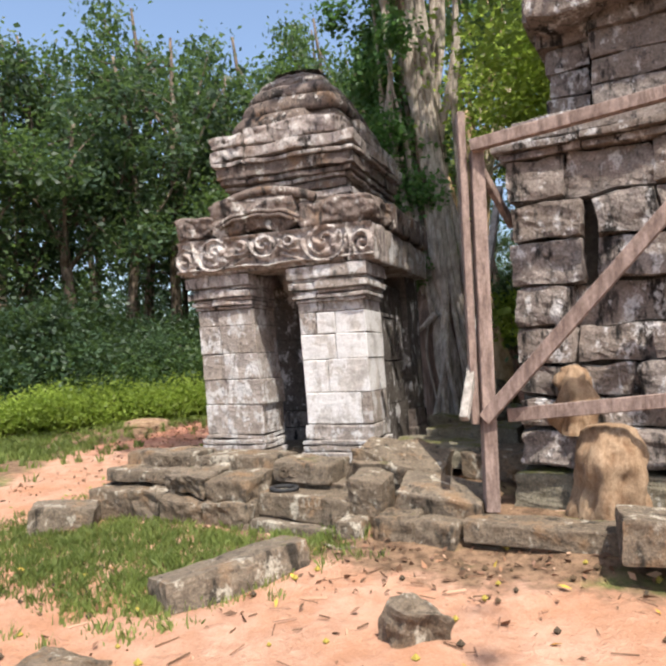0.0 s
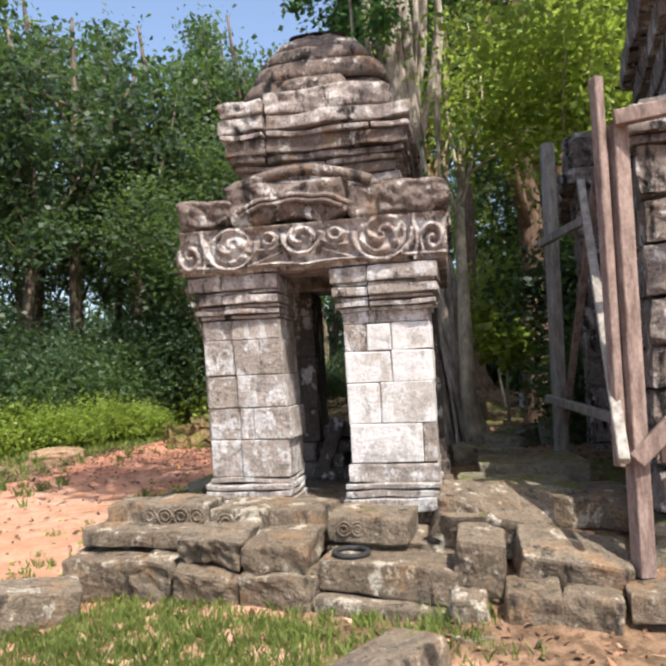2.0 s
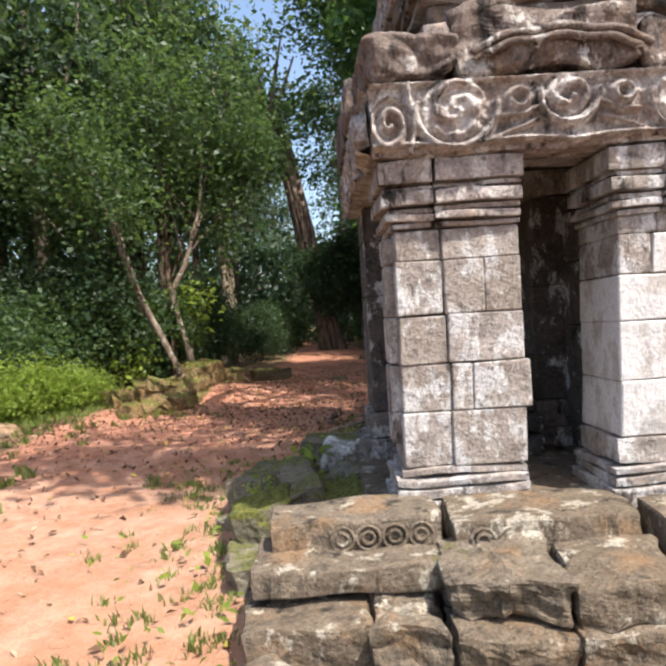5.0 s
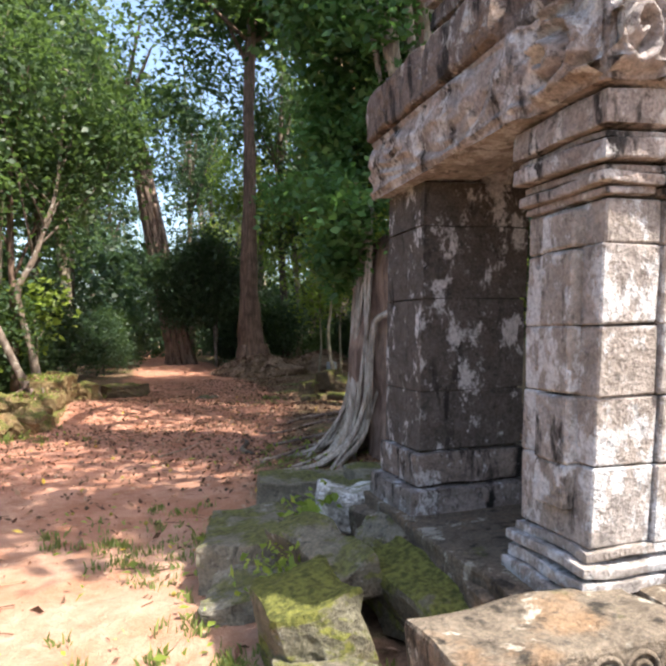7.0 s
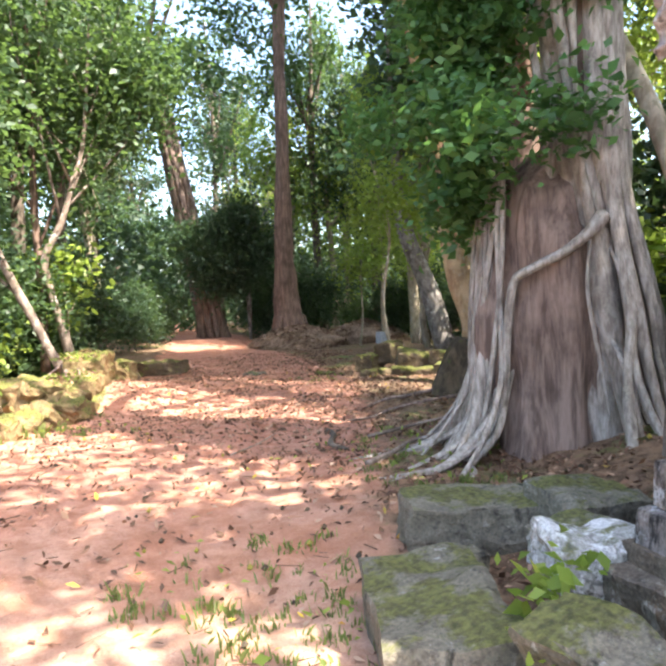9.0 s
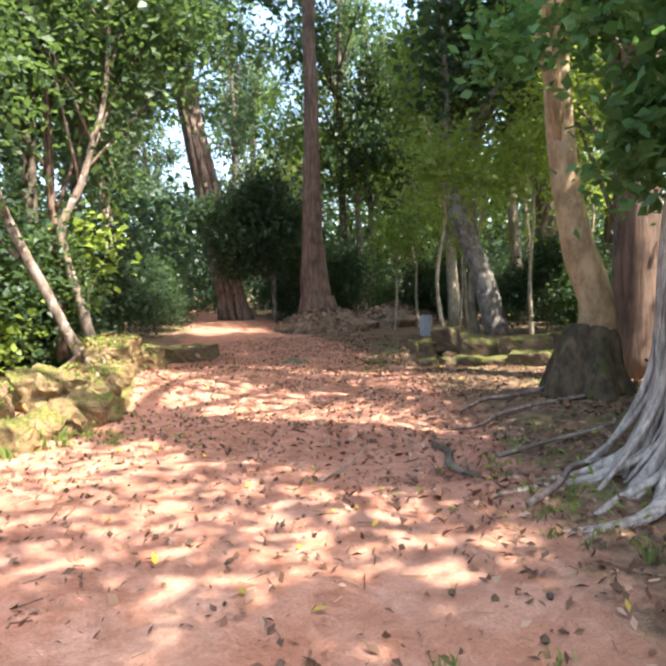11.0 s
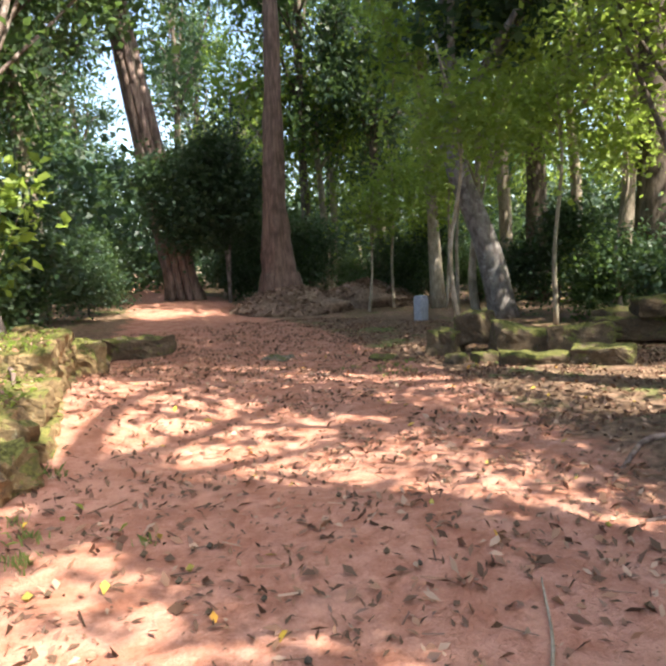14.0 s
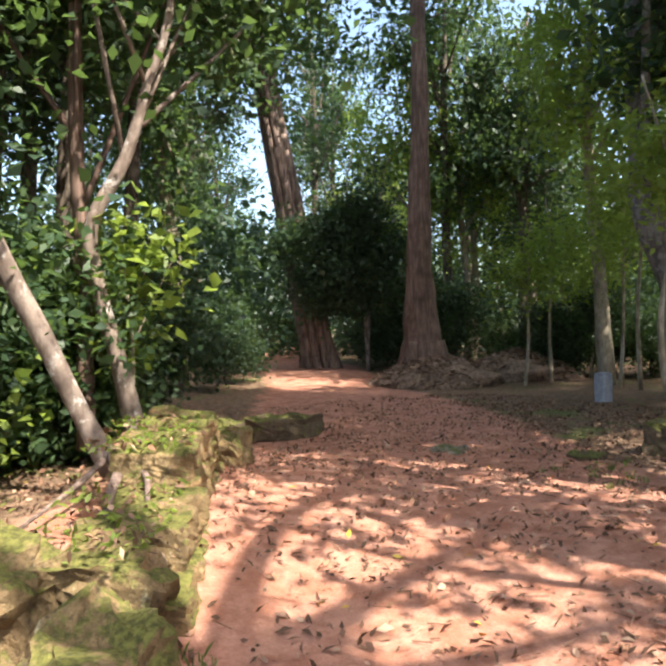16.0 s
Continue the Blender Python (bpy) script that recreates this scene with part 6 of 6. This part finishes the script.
p = scatter(_rng, 60000, -10, -1, 8.5, 18.5, patch_density(BANK))
tagged(part("grass_bank", grass_mesh("grass_bank", p, 0.11, _rng, 0.011), L_GRASS), "sunlit grass bank along the forest edge", "grass", kind="stuff")
TUFT = [(-1.75, 10.2, 0.4, 1.0), (-1.95, 9.6, 0.35, 1.0), (-2.0, 10.5, 0.3, 0.8), (-1.5, 9.7, 0.3, 0.7), (0.5, 11.3, 0.5, 0.8), (0.2, 11.0, 0.3, 0.5), (-2.3, 8.4, 0.45, 0.9), (-2.2, 7.6, 0.45, 0.9), (-2.6, 6.9, 0.45, 0.9), (-1.7, 8.9, 0.4, 0.7), (-1.2, 10.6, 0.3, 0.4), (1.1, 12.3, 0.5, 0.4), (4.3, 18.3, 0.5, 0.4), (-0.7, 16.8, 0.3, 0.6), (-1.4, 15.9, 0.5, 0.6)]
p = scatter(_rng, 75000, -4, 6, 6.4, 19, patch_density(TUFT))
tagged(part("weed_tufts", grass_mesh("weed_tufts", p, 0.06, _rng, 0.006), L_GRASS), "short green weeds and grass beside the path", "grass", kind="stuff")
p = scatter(_rng, 7000, -4, 6, 4, 19, patch_density(TUFT + [(-1.5, 8.6, 0.4, 0.5), (0.4, 12.1, 0.5, 0.5), (-1.3, 17.6, 0.6, 0.8)]))
c = np.column_stack([p, ground_at(p[:, 0], p[:, 1]) + 0.05 + 0.05 * _rng.random(len(p))])
tagged(part("low_weeds", leaf_mesh("low_weeds", c, 0.045, _rng, 0.6, 1.2, 0.5), L_BRIGHT), "low leafy green weeds", "weeds", kind="stuff")
p = scatter(_rng, 420, -3, 3, 2.6, 7, lambda x, y: 0.5 * (1 - near_blocked(x, y)))
p = np.concatenate([p, scatter(_rng, 260, -2, 2, 9, 16, lambda x, y: 0.5 + 0 * x)])
balls = []
for x, y in p:
    r = 0.014 + 0.012 * random.random()
    z = ground_z(x, y) + r * 0.8
    balls.append(([(x + r, y, z), (x - r, y, z), (x, y + r, z), (x, y - r, z), (x, y, z + r), (x, y, z - r)], [(0, 2, 4), (2, 1, 4), (1, 3, 4), (3, 0, 4), (2, 0, 5), (1, 2, 5), (3, 1, 5), (0, 3, 5)]))
tagged(part("fallen_figs", join(balls), M_FRUIT), "small round fallen figs and pebbles", "fruit", kind="stuff")


p = np.concatenate([scatter(_rng, 420, -3, 3, 2.6, 6, lambda x, y: 0.6 * (1 - near_blocked(x, y))), scatter(_rng, 900, -3, 4, 9, 18, lambda x, y: 0.6 + 0 * x)])
sticks = []
for x, y in p:
    a, L, r = random.uniform(0, math.tau), random.uniform(0.04, 0.16), random.uniform(0.0018, 0.005)
    dx, dy, z = math.cos(a) * L / 2, math.sin(a) * L / 2, ground_z(x, y) + 0.012
    nx, ny = -math.sin(a) * r, math.cos(a) * r
    sticks.append(([(x - dx + nx, y - dy + ny, z), (x - dx - nx, y - dy - ny, z), (x - dx, y - dy, z + r * 1.7), (x + dx + nx, y + dy + ny, z), (x + dx - nx, y + dy - ny, z), (x + dx, y + dy, z + r * 1.7)], [(0, 1, 4, 3), (1, 2, 5, 4), (2, 0, 3, 5), (0, 2, 1), (3, 4, 5)]))
tagged(part("twigs", join(sticks), M_LITTER), "small dry twigs strewn on the sand", "twigs", kind="stuff")
# growth on the mossy wall and leaves on the far mounds
def on_wall(rng, n):
    s = rng.uniform(-0.3, 2.8, n)
    w = rng.uniform(-0.05, 0.75, n)
    x = WALL_A.x + wd.x * s + wn.x * w
    y = WALL_A.y + wd.y * s + wn.y * w
    z = np.where(s > 1.1, 0.83, 0.60) + rng.random(n) * 0.06 - np.where(w < 0.02, rng.random(n) * 0.5, 0)
    return np.column_stack([x, y, z])


tagged(part("wall_weeds", leaf_mesh("wall_weeds", on_wall(_rng, 420), 0.05, _rng, 0.6, 1.2, 0.6), L_BRIGHT), "small green weeds growing on the mossy wall", "weeds", kind="stuff")
tagged(part("wall_litter", leaf_mesh("wall_litter", on_wall(_rng, 420), 0.045, _rng, 0.7, 1.3, 0.6), M_LITTER), "dry leaves caught on the mossy wall", "leaves", kind="stuff")
heap = []
for mx, my, rx, ry, h, z0 in ((10.7, 29.2, 2.2, 1.6, 0.95, -0.3), (14.3, 29.6, 2.6, 1.4, 1.05, -0.4)):
    t = _rng.random(2600) ** 0.7
    a = _rng.uniform(0, math.tau, 2600)
    r = np.cos(t * math.pi / 2) ** 1.5
    heap.append(np.column_stack([mx + np.cos(a) * r * rx, my + np.sin(a) * r * ry, z0 + h * np.sin(t * math.pi / 2) + 0.03]))
tagged(part("heaped_leaves", leaf_mesh("heaped_leaves", np.concatenate(heap), 0.13, _rng, 0.6, 1.3, 0.6), M_HEAPLEAF), "dry leaves and twigs heaped on the mounds", "leaves", kind="stuff")


# fallen branches and roots on the ground by the fig
def stick(pts, r0, r1, mat, label, seed, name="fallen_branch"):
    pl = bend([(x, y, ground_z(x, y) + z) for x, y, z in pts], 6)
    ob = part(name, tube(pl, [r0 + (r1 - r0) * i / (len(pl) - 1) for i in range(len(pl))], 8, 0.25, seed), mat, smooth=True)
    return tagged(ob, label, "branch", "fallen branches")


stick([(0.85, 13.25, 0.0), (0.72, 12.95, 0.03), (0.5, 12.7, 0.025), (0.48, 12.4, 0.0)], 0.034, 0.026, M_DARKBARK, "dark broken branch on the sand", 1)
stick([(0.2, 11.75, 0.02), (0.55, 11.8, 0.05), (1.0, 11.95, 0.05), (1.35, 11.6, 0.06)], 0.024, 0.013, M_FLECKED, "pale brown fallen branch", 2)
stick([(1.25, 13.55, 0.0), (1.6, 13.42, 0.02), (2.0, 13.55, 0.02), (2.4, 13.42, 0.03), (2.9, 13.2, 0.03)], 0.012, 0.024, M_CORETRUNK, "long exposed root on leaf litter", 3, "surface_root")
stick([(1.9, 14.0, -0.01), (2.4, 14.08, 0.02), (2.6, 13.9, 0.02), (2.9, 13.75, 0.04), (3.2, 13.6, 0.08)], 0.015, 0.032, M_CORETRUNK, "long exposed root reaching the stump", 4, "surface_root")
stick([(0.9, 12.6, 0.02), (1.3, 12.5, 0.05), (1.9, 12.3, 0.08), (2.3, 12.5, 0.05)], 0.022, 0.011, M_FLECKED, "thin brown fallen branch", 5)
stick([(-0.4, 13.1, 0.01), (0.0, 13.3, 0.02), (0.4, 13.6, 0.015)], 0.009, 0.004, M_PALEBARK, "thin twig on the sand", 6)
